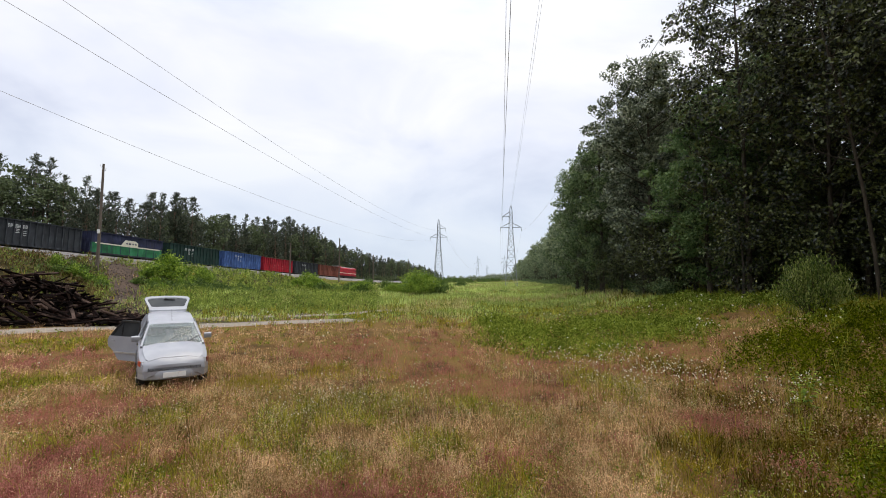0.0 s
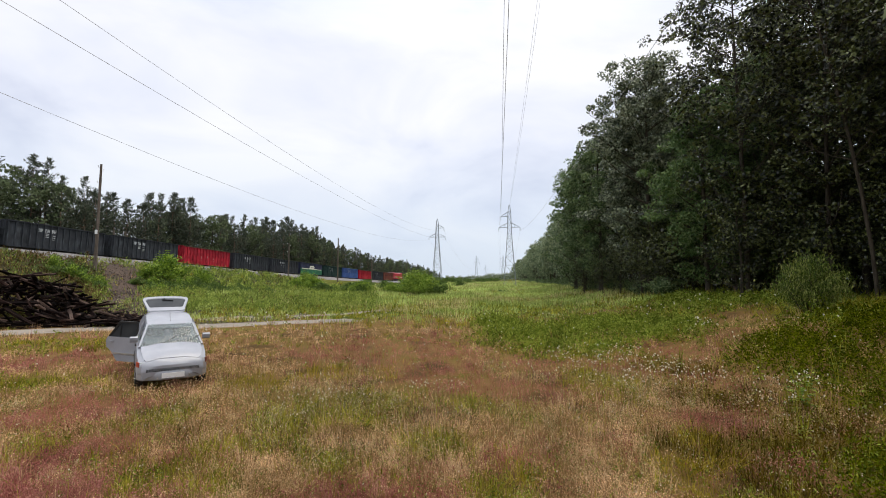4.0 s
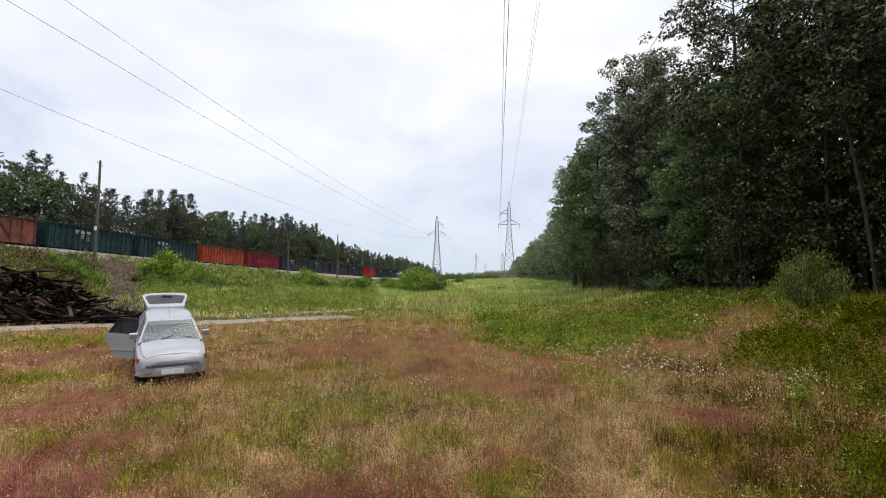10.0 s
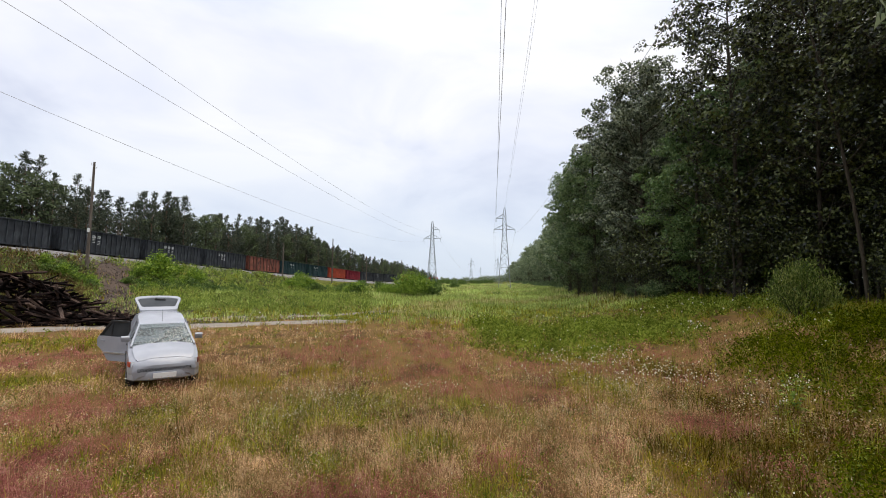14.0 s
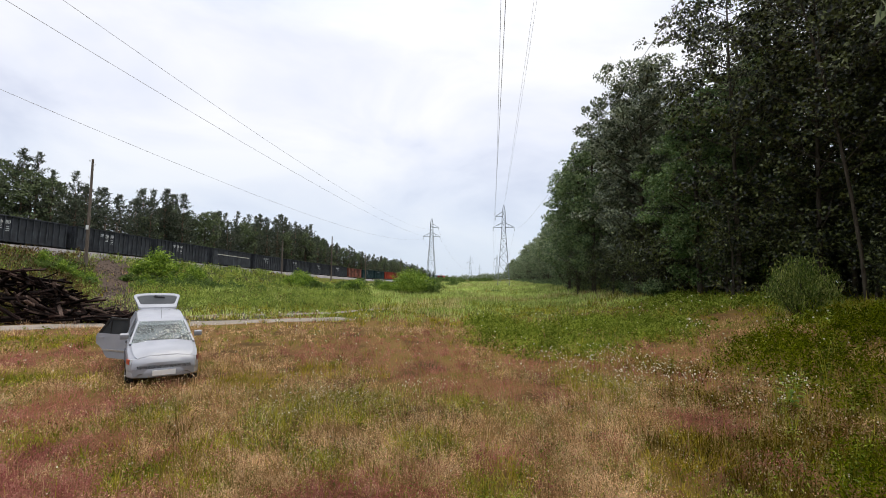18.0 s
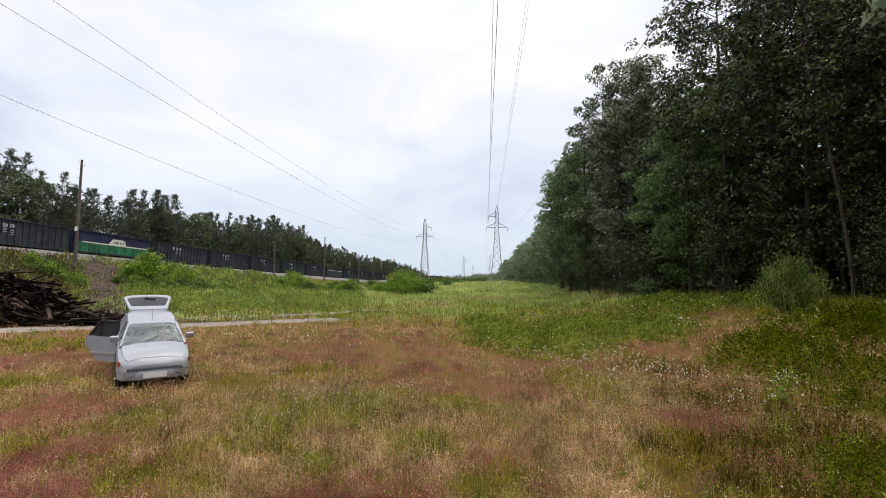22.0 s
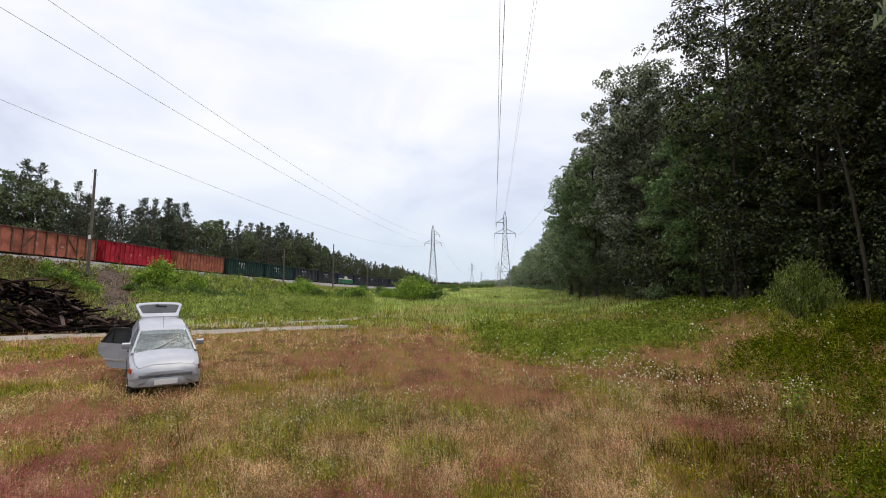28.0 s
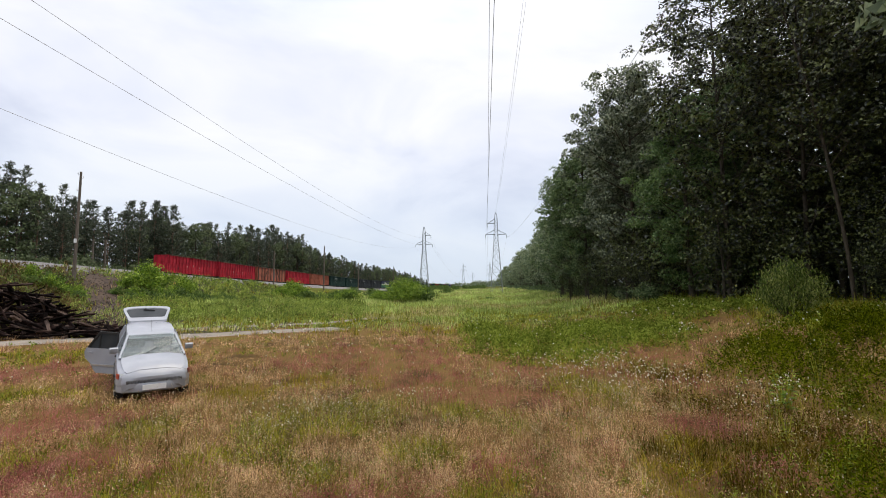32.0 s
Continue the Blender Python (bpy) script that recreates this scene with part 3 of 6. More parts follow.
# ================= power lines and poles =================
def pylon(side):
    """Lattice tower, 28 m; side is where its single upper arm points."""
    t = thing("lattice_pylon", "grey galvanised lattice pylon with three crossarms", "pylon", "pylons of the power lines")

    def half(z):
        return np.interp(z, [0, 18.5, 26, 28.2], [2.1, 0.72, 0.5, 0.12])

    for sx, sy in ((-1, -1), (1, -1), (1, 1), (-1, 1)):
        g = Geo()
        for a, b in ((0, 18.5), (18.5, 26), (26, 28.2)):
            g.beam((sx * half(a), sy * half(a), a), (sx * half(b), sy * half(b), b), 0.13)
        part("leg", g, M["steel"], t)
    zs = [0, 4.2, 7.6, 10.4, 12.8, 14.9, 16.8, 18.5, 20.4, 22.3, 24.2, 26]
    g = Geo()
    for k, (a, b) in enumerate(zip(zs, zs[1:])):
        for f in range(4):
            c = [(-1, -1), (1, -1), (1, 1), (-1, 1)]
            p, q = c[f], c[(f + 1) % 4]
            if a == 0:
                mid = ((p[0] + q[0]) / 2 * half(b), (p[1] + q[1]) / 2 * half(b), b)
                g.beam((p[0] * half(a), p[1] * half(a), a), mid, 0.065)
                g.beam((q[0] * half(a), q[1] * half(a), a), mid, 0.065)
            else:
                g.beam((p[0] * half(a), p[1] * half(a), a), (q[0] * half(b), q[1] * half(b), b), 0.055)
                g.beam((q[0] * half(a), q[1] * half(a), a), (p[0] * half(b), p[1] * half(b), b), 0.055)
            g.beam((p[0] * half(b), p[1] * half(b), b), (q[0] * half(b), q[1] * half(b), b), 0.055)
    part("lattice_bracing", g, M["steel"], t)
    for z, x in ((20.6, -3.6), (20.6, 3.6), (24.4, side * 2.9)):
        s = 1 if x > 0 else -1
        g = Geo()
        for y in (-1, 1):
            g.beam((s * half(z), y * half(z), z), (x, 0, z), 0.11)
            g.beam((s * half(z + 1.5), y * half(z + 1.5), z + 1.5), (x, 0, z + 0.05), 0.10)
        for f in (0.35, 0.68):
            g.beam((s * half(z) + (x - s * half(z)) * f, -half(z) * (1 - f), z), (s * half(z) + (x - s * half(z)) * f, half(z) * (1 - f), z), 0.06)
            g.beam((s * half(z) + (x - s * half(z)) * f, 0, z), (s * half(z) + (x - s * half(z)) * f, 0, z + 1.5 * (1 - f)), 0.06)
        part("crossarm", g, M["steel"], t)
        g = Geo()
        g.tube([(x, 0, z), (x, 0, z - 1.35)], 0.03, 5)
        for k in range(7):
            g.tube([(x, 0, z - 0.28 - k * 0.14), (x, 0, z - 0.33 - k * 0.14)], 0.13, 8)
        part("insulator_string", g, M["glass_ins"], t)
    return t


LINES = {3.26: (-1, [-80, 158.3, 492, 826], 40.0), -26.4: (1, [-44, 192.3, 514, 842], 74.0)}


def wire(a, b, sag, label):
    g = Geo()
    pts = []
    for k in range(41):
        f = k / 40
        p = Vector(a).lerp(Vector(b), f)
        p.z -= sag * 4 * f * (1 - f)
        pts.append(p)
    g.tube(pts, 0.012 if "thin" in label else 0.015, 5)
    ob = part("power_line_wire", g, M["wire"])
    tagged(ob, label, "power line wire", "wires of the power lines")


def build_lines():
    master = {}
    for u, (side, stations, mid) in LINES.items():
        for k, s in enumerate(stations):
            x, y = corridor(u + (1.34 if s == -80 else 0), s)
            m = pose(x, y, -0.25, 0, 0, -math.degrees(CORR))
            if side in master:
                copy_thing(master[side], m)
            else:
                master[side] = pylon(side)
                master[side].matrix_basis = m
        for k in range(len(stations) - 1):
            s0, s1 = stations[k], stations[k + 1]
            for du, z, name in ((-3.6, 19.25, "sagging"), (3.6, 19.25, "sagging"), (side * 2.9, 23.05, "sagging"), (0, 28.1, "thin earth"), (0.22, 28.0, "thin earth")):
                if name == "thin earth" and u < 0:
                    continue
                a, b = (*corridor(u + du + ((1.34 if z < 20 else -0.05) if s0 == -80 else 0), s0), z), (*corridor(u + du, s1), z)
                wire(a, b, (s1 - s0) ** 2 / 4 * 0.00036 * (0.45 if z > 25 else 1.33 if z > 20 and u < 0 else 1.29 if du < -3 and u < 0 else 0.96 if u < 0 else 1), f"{name} aluminium wire hung between lattice pylons")


build_lines()


def wooden_pole(x, y, h, plate=False, lean=0.0):
    z0 = lie1(x, y) - 0.4
    t = thing("utility_pole", "weathered grey wooden utility pole beside the railway" + (" with white plate" if plate else ""), "utility pole", "poles along the railway", pose(x, y, z0, 0, lean, 0))
    g = Geo()
    g.tube([(0, 0, 0), (0.02, 0, h * 0.4), (0, 0.02, h * 0.75), (0.02, 0, h)], [0.19, 0.17, 0.145, 0.12], 10)
    part("post", g, M["pole_wood"], t, soft=50)
    for k, z in ((-1, h - 0.35), (1, h - 0.8), (-1, h - 2.3)):
        g = Geo()
        g.tube([(0.10 * k, 0, z), (0.30 * k, 0, z - 0.03), (0.33 * k, 0, z + 0.16)], 0.014, 6)
        hook = part("hook", g, M["under"], t)
        part("insulator", Geo().tube([(0.33 * k, 0, z + 0.12), (0.33 * k, 0, z + 0.18), (0.33 * k, 0, z + 0.27)], [0.05, 0.055, 0.03], 8), M["white"], hook)
    if plate:
        part("number_plate", Geo().box((0.03, -0.2, plate - z0), (0.32, 0.03, 0.5)), M["white"], t, "white enamel plate")
    return t


def build_poles():
    wooden_pole(-42.9, 55.0, 16.7 - lie1(-42.9, 55) + 0.4, plate=8.35, lean=0.6)
    wooden_pole(-29.97, 123.0, 13.62 - lie1(-29.97, 123) + 0.4)
    wooden_pole(-25.2, 149.0, 10.4 - lie1(-25.2, 149) + 0.4)
    wooden_pole(-38.0, 108.0, 11.2 - lie1(-38.0, 108) + 0.4)
    wooden_pole(-17.6, 190.0, 10.9 - lie1(-17.6, 190) + 0.4)
    for x, y in ((-59.0, 79.5), (-57.6, 80.5)):
        wooden_pole(x, y, 7.2)


build_poles()

# ================= trees and shrubs =================


def leaf_quads(c, size, rs, width=0.62, down=0.25, three=False):
    """Rhombic, or for the far ones three-cornered, leaves of the given lengths about the points c."""
    n = len(c)
    a = rs.normal(size=(n, 3))
    a[:, 2] -= down
    a /= np.linalg.norm(a, axis=1)[:, None]
    b = np.cross(a, rs.normal(size=(n, 3)))
    b /= np.linalg.norm(b, axis=1)[:, None] + 1e-9
    L = size[:, None] * 0.5
    W = L * width
    if three:
        v = np.stack([c + a * L * 1.2, c - a * L * 0.6 + b * W * 1.15, c - a * L * 0.6 - b * W * 1.15], 1).reshape(-1, 3)
        return v, np.arange(3 * n).reshape(-1, 3)
    v = np.stack([c - a * L, c + b * W, c + a * L, c - b * W], 1).reshape(-1, 3)
    return v, np.arange(4 * n).reshape(-1, 4)


def limb_pts(p, d, length, rnd, n=4, rise=0.15):
    pts, q, v = [Vector(p)], Vector(p), Vector(d).normalized()
    for _ in range(n):
        v = (v + Vector((rnd.uniform(-0.2, 0.2), rnd.uniform(-0.2, 0.2), rnd.uniform(-0.05, 0.1) + rise))).normalized()
        q = q + v * length / n
        pts.append(q.copy())
    return pts


def broadleaf(seed, h, r, base, leaves, size, leaf_mat, bark, label, clumps=3, sigma=0.5, lean=0.0, name="tree", trunk_r=None, top=1.0, fine=True, three=False):
    rnd, rs = random.Random(seed), np.random.RandomState(seed)
    t = thing(name, label, "tree", "trees of the forest edge")
    g = Geo()
    tr = trunk_r or h * 0.011 + 0.03
    ph = rnd.uniform(0, 6)
    axis = []
    for k in range(9):
        f = k / 8
        axis.append(Vector((lean * f ** 1.5 * h + 0.25 * math.sin(3.1 * f + ph) * f, 0.25 * math.sin(2.3 * f + ph * 2) * f, h * 0.96 * f)))
    g.tube(axis, [tr * (1 - 0.9 * k / 8) + 0.012 for k in range(9)], 9 if fine else 5)
    cen, rad = [], []
    m = int(16 + h) if fine else 24
    sides = 5 if fine else 3
    for k in range(m):
        f = (k + rnd.random()) / m
        z = base + (h * 0.95 - base) * f
        i = min(7, int(z / (h * 0.96) * 8))
        fr = z / (h * 0.96) * 8 - i
        p = axis[i].lerp(axis[i + 1], fr)
        env = r * (math.sin(math.pi * min(1, (0.16 + 0.80 * f * top))) ** 0.7) * rnd.uniform(0.65, 1.12)
        az = k * 2.4 + rnd.uniform(-0.5, 0.5)
        d = Vector((math.cos(az), math.sin(az), rnd.uniform(0.05, 0.5)))
        pts = limb_pts(p, d, env, rnd)
        g.tube(pts, [max(0.012, tr * 0.38 * (1 - f * 0.6) * (1 - 0.8 * j / 4)) for j in range(5)], sides, caps=False)
        for j in range(2, 5):
            cen.append(pts[j])
            rad.append(sigma * rnd.uniform(0.7, 1.3))
        for _ in range(clumps):
            q = pts[rnd.choice((1, 2, 3))]
            d2 = Vector((rnd.uniform(-1, 1), rnd.uniform(-1, 1), rnd.uniform(-0.4, 0.7)))
            pts2 = limb_pts(q, d2, env * rnd.uniform(0.25, 0.5), rnd, 2)
            if fine:
                g.tube(pts2, [0.02, 0.014, 0.006], 3, caps=False)
            for p2 in pts2[1:]:
                cen.append(p2)
                rad.append(sigma * rnd.uniform(0.6, 1.2))
    part("trunk", g, bark, t, soft=60)
    cen, rad = np.array([tuple(c) for c in cen]), np.array(rad)
    # leaves gather in clumps, most of them towards the crown's outside
    ax = np.array([[p.x, p.y] for p in axis])
    out = np.hypot(cen[:, 0] - np.interp(cen[:, 2], np.linspace(0, h * 0.96, 9), ax[:, 0]), cen[:, 1] - np.interp(cen[:, 2], np.linspace(0, h * 0.96, 9), ax[:, 1]))
    k = 230 if fine else 62
    pick = rs.choice(len(cen), min(k, len(cen)), replace=False, p=(0.3 + out) / (0.3 + out).sum())
    idx = pick[(rs.uniform(size=leaves) ** 0.8 * len(pick)).astype(int)]
    ball = rs.normal(size=(leaves, 3))
    ball /= np.linalg.norm(ball, axis=1)[:, None]
    ball *= rs.uniform(0.25, 1.0, leaves)[:, None] ** 0.5
    c = cen[idx] + ball * rad[idx][:, None] * (1.55, 1.55, 0.95) * (1.0 if fine else 1.35)
    c[:, 2] = np.maximum(c[:, 2], 0.15)
    v, f = leaf_quads(c, size * rs.uniform(0.6, 1.35, leaves), rs, three=three or not fine)
    part("crown", array_mesh("crown", v, f, leaf_mat), leaf_mat, t)
    return t


def pine(seed, h, r, base, per_tuft, size, label, bare_low=0.25):
    """A pine: whorls of rising boughs, each set with upturned sprays of needles."""
    rnd, rs = random.Random(seed), np.random.RandomState(seed)
    t = thing("pine_tree", label, "tree", "trees behind the railway")
    g = Geo()
    tr = h * 0.0105
    bend = rnd.uniform(-0.25, 0.25)
    axis = [Vector((bend * math.sin(2.4 * k / 6), 0.15 * math.sin(3 * k / 6 + seed), h * k / 6)) for k in range(7)]
    g.tube(axis, [tr, tr * 0.86, tr * 0.7, tr * 0.54, tr * 0.36, tr * 0.18, 0.015], 7)
    cen, way, big = [], [], []
    z = base
    while z < h - 0.3:
        f = (z - base) / (h - base)
        k = min(5, int(z / h * 6))
        p = axis[k].lerp(axis[k + 1], z / h * 6 - k)
        env = (r * (0.55 + 0.45 * min(1, f / bare_low)) * (1 - f) ** 0.78 + 0.22) * rnd.choice((0.6, 0.9, 1.0, 1.2))
        turn = rnd.uniform(0, 6.28)
        n = rnd.choice((4, 5, 5, 6)) if f < 0.85 else 4
        for j in range(n):
            if rnd.random() < 0.24:
                continue
            az = turn + 6.283 * j / n + rnd.uniform(-0.35, 0.35)
            ln = env * rnd.uniform(0.55, 1.18)
            up = 0.10 + 0.75 * f + rnd.uniform(-0.12, 0.18)
            d = Vector((math.cos(az), math.sin(az), up)).normalized()
            side = Vector((-math.sin(az), math.cos(az), 0))
            tip = p + d * ln + Vector((0, 0, 0.10 * ln))
            if f < 0.8 and j % 2 == 0:
                g.tube([p, tip], [0.045 * (1 - 0.6 * f), 0.008], 3, caps=False)
            m = max(3, int(ln * 3.4))
            for q in range(m):
                a = 0.30 + 0.72 * (q + rnd.random()) / m
                spread = 0.34 * ln * (1.05 - a) + 0.10
                cen.append(tuple(p.lerp(tip, a) + side * rnd.uniform(-spread, spread) + Vector((0, 0, rnd.uniform(-0.05, 0.16)))))
                way.append((d.x * 0.8, d.y * 0.8, 0.55 + up * 0.5))
                big.append(0.8 + 0.4 * rnd.random() - 0.25 * f)
        z += (0.62 - 0.22 * f) * rnd.uniform(0.8, 1.25)
    cen.append((*axis[6].xy, h - 0.1))
    way.append((0, 0, 1.0))
    big.append(0.8)
    part("trunk", g, M["pine_bark"], t, soft=60)
    c = np.repeat(np.array(cen), per_tuft, 0)
    L = np.repeat(np.array(big), per_tuft)[:, None] * size * rs.uniform(0.65, 1.25, (len(c), 1))
    a = np.repeat(np.array(way), per_tuft, 0) * 0.7 + rs.normal(size=c.shape) * 0.68
    a /= np.linalg.norm(a, axis=1)[:, None]
    b = np.cross(a, rs.normal(size=c.shape))
    b /= np.linalg.norm(b, axis=1)[:, None] + 1e-9
    c = c + rs.normal(size=c.shape) * 0.10
    v = np.stack([c - b * L * 0.15 - a * L * 0.1, c + b * L * 0.15 - a * L * 0.1, c + a * L], 1).reshape(-1, 3)
    part("crown", array_mesh("crown", v, np.arange(len(v)).reshape(-1, 3), M["needle"]), M["needle"], t)
    return t


def shrub(seed, w, h, leaves, size, leaf_mat, label, name="bush", group="bushes of the clearing", width=0.5, upright=0.0, stems=22):
    rnd, rs = random.Random(seed), np.random.RandomState(seed)
    t = thing(name, label, "bush", group)
    g = Geo()
    cen = []
    for k in range(stems):
        az, sp = rnd.uniform(0, 6.28), rnd.random() ** 0.6
        tip = Vector((math.cos(az) * sp * w / 2, math.sin(az) * sp * w / 2, h * (1 - 0.55 * sp ** 2) * rnd.uniform(0.75, 1.05)))
        p0 = Vector((tip.x * 0.2, tip.y * 0.2, -0.1))
        mid = p0.lerp(tip, 0.5) + Vector((0, 0, h * 0.1))
        g.tube([p0, mid, tip], [0.022, 0.014, 0.004], 4, caps=False)
        for f in (0.35, 0.55, 0.75, 0.9, 1.0):
            q = p0.lerp(mid, f * 2) if f < 0.5 else mid.lerp(tip, f * 2 - 1)
            cen.append(tuple(q))
    part("branch_frame", g, M["bark"], t)
    cen = np.array(cen)
    idx = rs.randint(0, len(cen), leaves)
    c = cen[idx] + rs.normal(size=(leaves, 3)) * (0.09 * w, 0.09 * w, 0.07 * h)
    c[:, 2] = np.abs(c[:, 2])
    v, f = leaf_quads(c, size * rs.uniform(0.6, 1.35, leaves), rs, width=width, down=-upright, three=size > 0.3)
    part("foliage", array_mesh("foliage", v, f, leaf_mat), leaf_mat, t)
    return t


def put(ob, x, y, rz=0.0, s=1.0, sink=0.1, first=False, tall=1.0, true=False):
    if true and not first:
        s = s / ob.scale[0]
    m = pose(x, y, lie1(x, y) - sink, 0, 0, rz) @ Matrix.Diagonal((s, s, s * tall, 1))
    if first:
        ob.matrix_basis = m
        return ob
    return copy_thing(ob, m)


def build_forest():
    rnd = random.Random(11)
    # near trees in high detail
    grey = broadleaf(1, 25, 7.2, 2.0, 30000, 0.29, M["leaf_grey"], M["aspen_bark"], "tall grey-green poplar standing at the forest edge", clumps=5, sigma=0.62, top=0.86, three=True)
    poplar = broadleaf(9, 25, 6.3, 3.0, 15000, 0.25, M["leaf_shaded"], M["bark"], "tall dark poplar with glossy leaves at the forest edge", clumps=4, sigma=0.52, trunk_r=0.17)
    leaner = broadleaf(2, 25, 5.8, 7.0, 10000, 0.23, M["leaf_shaded"], M["aspen_bark"], "leaning pale-barked aspen at the forest edge", clumps=4, sigma=0.48, lean=-0.20, trunk_r=0.10)
    alder = broadleaf(3, 20, 5.2, 0.8, 18000, 0.26, M["leaf_dark"], M["bark"], "dense dark alder leafed down to the ground", clumps=4, sigma=0.55, three=True)
    willow = broadleaf(5, 16, 4.6, 0.6, 24000, 0.21, M["leaf_pale"], M["bark"], "pale green willow tree at the forest edge", clumps=5, sigma=0.5, three=True)
    under = broadleaf(7, 6.5, 2.8, 0.2, 3300, 0.18, M["leaf_shaded"], M["bark"], "young broadleaf tree in the forest's undergrowth", clumps=3, sigma=0.42, fine=False)
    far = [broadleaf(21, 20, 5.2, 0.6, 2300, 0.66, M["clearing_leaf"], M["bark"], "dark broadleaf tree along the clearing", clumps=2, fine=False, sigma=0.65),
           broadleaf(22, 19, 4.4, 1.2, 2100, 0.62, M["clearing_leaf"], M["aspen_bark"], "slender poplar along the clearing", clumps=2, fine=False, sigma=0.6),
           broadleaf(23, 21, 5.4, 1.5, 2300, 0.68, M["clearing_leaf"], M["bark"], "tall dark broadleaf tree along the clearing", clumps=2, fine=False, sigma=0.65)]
    put(grey, 20.0, 46.0, 30, 0.95, first=True)
    put(leaner, 23.0, 25.0, 0, 1.0, first=True)
    put(willow, 20.4, 36.5, 10, 1.04, first=True)
    put(alder, 19.0, 58.0, 0, 1.0, first=True)
    put(under, 19.5, 31.0, 0, 1.0, first=True)
    put(poplar, 20.6, 32.0, 0, 1.02, first=True)
    put(grey, 20.8, 49.5, 140, 0.92)
    put(grey, 22.5, 57.0, 200, 0.9)
    put(grey, 22.5, 66.0, 250, 0.88)
    for x, y, s in ((26.0, 29.0, 1.05), (28.0, 23.0, 0.95), (25.5, 40.0, 1.0), (29.5, 36.0, 1.0), (23.2, 28.2, 0.9)):
        put(poplar, x, y, rnd.uniform(0, 360), s)
    for x, y, s in ((24.5, 34.5, 1.0), (18.8, 64.0, 0.95), (19.5, 71.0, 1.0), (22.5, 42.5, 0.85)):
        put(alder, x, y, rnd.uniform(0, 360), s)
    for x, y, s in ((31.0, 28.5, 1.1), (25.0, 50.0, 1.0), (30.0, 45.0, 1.1), (34.0, 33.0, 1.1), (36.0, 40.0, 1.1), (27.0, 58.0, 1.1), (33.0, 24.0, 1.1), (38.0, 28.0, 1.15), (40.0, 34.0, 1.15), (34.0, 20.0, 1.1), (36.0, 47.0, 1.15), (32.0, 52.0, 1.1), (44.0, 40.0, 1.2)):
        put(far[2], x, y, rnd.uniform(0, 360), s)
    # forest goes on unseen beside and behind the meadow, added to shade the right
    for x, y, s in ((22.0, 8.6, 1.0), (15.6, 4.5, 1.05), (14.4, -1.5, 1.0), (14.0, -8.0, 1.05), (14.5, -15.0, 1.0), (22.5, 13.5, 1.1), (20.5, 6.0, 1.1), (27.0, 14.0, 1.2), (31.0, 12.0, 1.2), (34.0, 15.5, 1.2), (26.0, 9.0, 1.2), (38.0, 13.0, 1.2), (30.0, 17.0, 1.2), (19.5, -3.0, 1.1), (19.0, -12.0, 1.1), (15.5, -23.0, 1.0)):
        put(far[2], x, y, rnd.uniform(0, 360), s)
    put(leaner, 28.5, 26.5, -15, 0.95)
    for x, y, s in ((17.9, 43.0, 0.8), (22.5, 29.0, 0.9), (25.0, 26.5, 1.1), (27.5, 27.0, 1.0), (18.5, 50.0, 0.9), (18.2, 55.0, 0.8), (24.0, 37.0, 1.2), (22.0, 45.0, 1.1), (28.0, 33.0, 1.3), (26.0, 23.0, 1.0), (17.8, 61.0, 0.8), (31.0, 31.0, 1.3), (29.0, 41.0, 1.3), (23.5, 23.2, 0.7), (21.0, 34.0, 0.9), (19.0, 40.5, 0.8), (26.5, 36.0, 1.4), (25.5, 31.5, 1.2), (23.0, 50.0, 1.3), (24.0, 57.0, 1.4), (29.0, 29.5, 1.5), (33.0, 36.0, 1.6), (27.0, 44.0, 1.5), (30.5, 25.0, 1.4), (22.0, 38.5, 1.0), (28.5, 51.0, 1.5), (35.0, 30.0, 1.7), (31.5, 40.0, 1.6), (25.5, 62.0, 1.4), (24.6, 24.4, 0.9)):
        put(under, x, y, rnd.uniform(0, 360), s)
    for x, y, s in ((24.0, 17.0, 1.3), (26.5, 18.5, 1.4), (29.0, 20.5, 1.5), (31.0, 18.0, 1.6), (33.5, 22.0, 1.6), (36.0, 25.5, 1.7), (38.5, 31.0, 1.7), (37.0, 20.0, 1.7), (41.0, 27.0, 1.8), (33.0, 44.0, 1.7), (36.0, 52.0, 1.8), (32.0, 58.0, 1.7), (26.8, 20.8, 1.0), (28.8, 24.6, 1.3), (46.0, 30.0, 2.0), (48.0, 38.0, 2.1), (44.0, 22.0, 1.9), (43.0, 46.0, 2.0), (50.0, 26.0, 2.2), (40.0, 17.0, 1.8), (46.0, 14.0, 2.0), (52.0, 34.0, 2.2), (40.0, 58.0, 2.0), (55.0, 20.0, 2.3), (34.0, 66.0, 2.0), (38.0, 72.0, 2.0), (30.0, 70.0, 1.8), (42.0, 62.0, 2.0), (46.0, 75.0, 2.2), (50.0, 66.0, 2.2), (37.0, 82.0, 2.0), (30.0, 64.0, 1.7)):
        put(under, x, y, rnd.uniform(0, 360), s)
    # backdrop thickets, with the deep shade painted into their leaves
    deep = shrub(51, 9.0, 8.0, 3200, 0.29, M["leaf_shaded"], "dark undergrowth deep in the forest", name="thicket", group="undergrowth of the forest", stems=26)
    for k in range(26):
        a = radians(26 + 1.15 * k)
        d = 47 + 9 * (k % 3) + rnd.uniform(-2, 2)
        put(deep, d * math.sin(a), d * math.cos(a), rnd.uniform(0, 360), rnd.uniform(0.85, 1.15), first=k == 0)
    # leafy growth at the forest's foot
    hedge = shrub(49, 4.2, 2.0, 1800, 0.22, M["leaf_dark"], "dark leafy bush at the foot of the forest", group="bushes of the forest edge", stems=20)
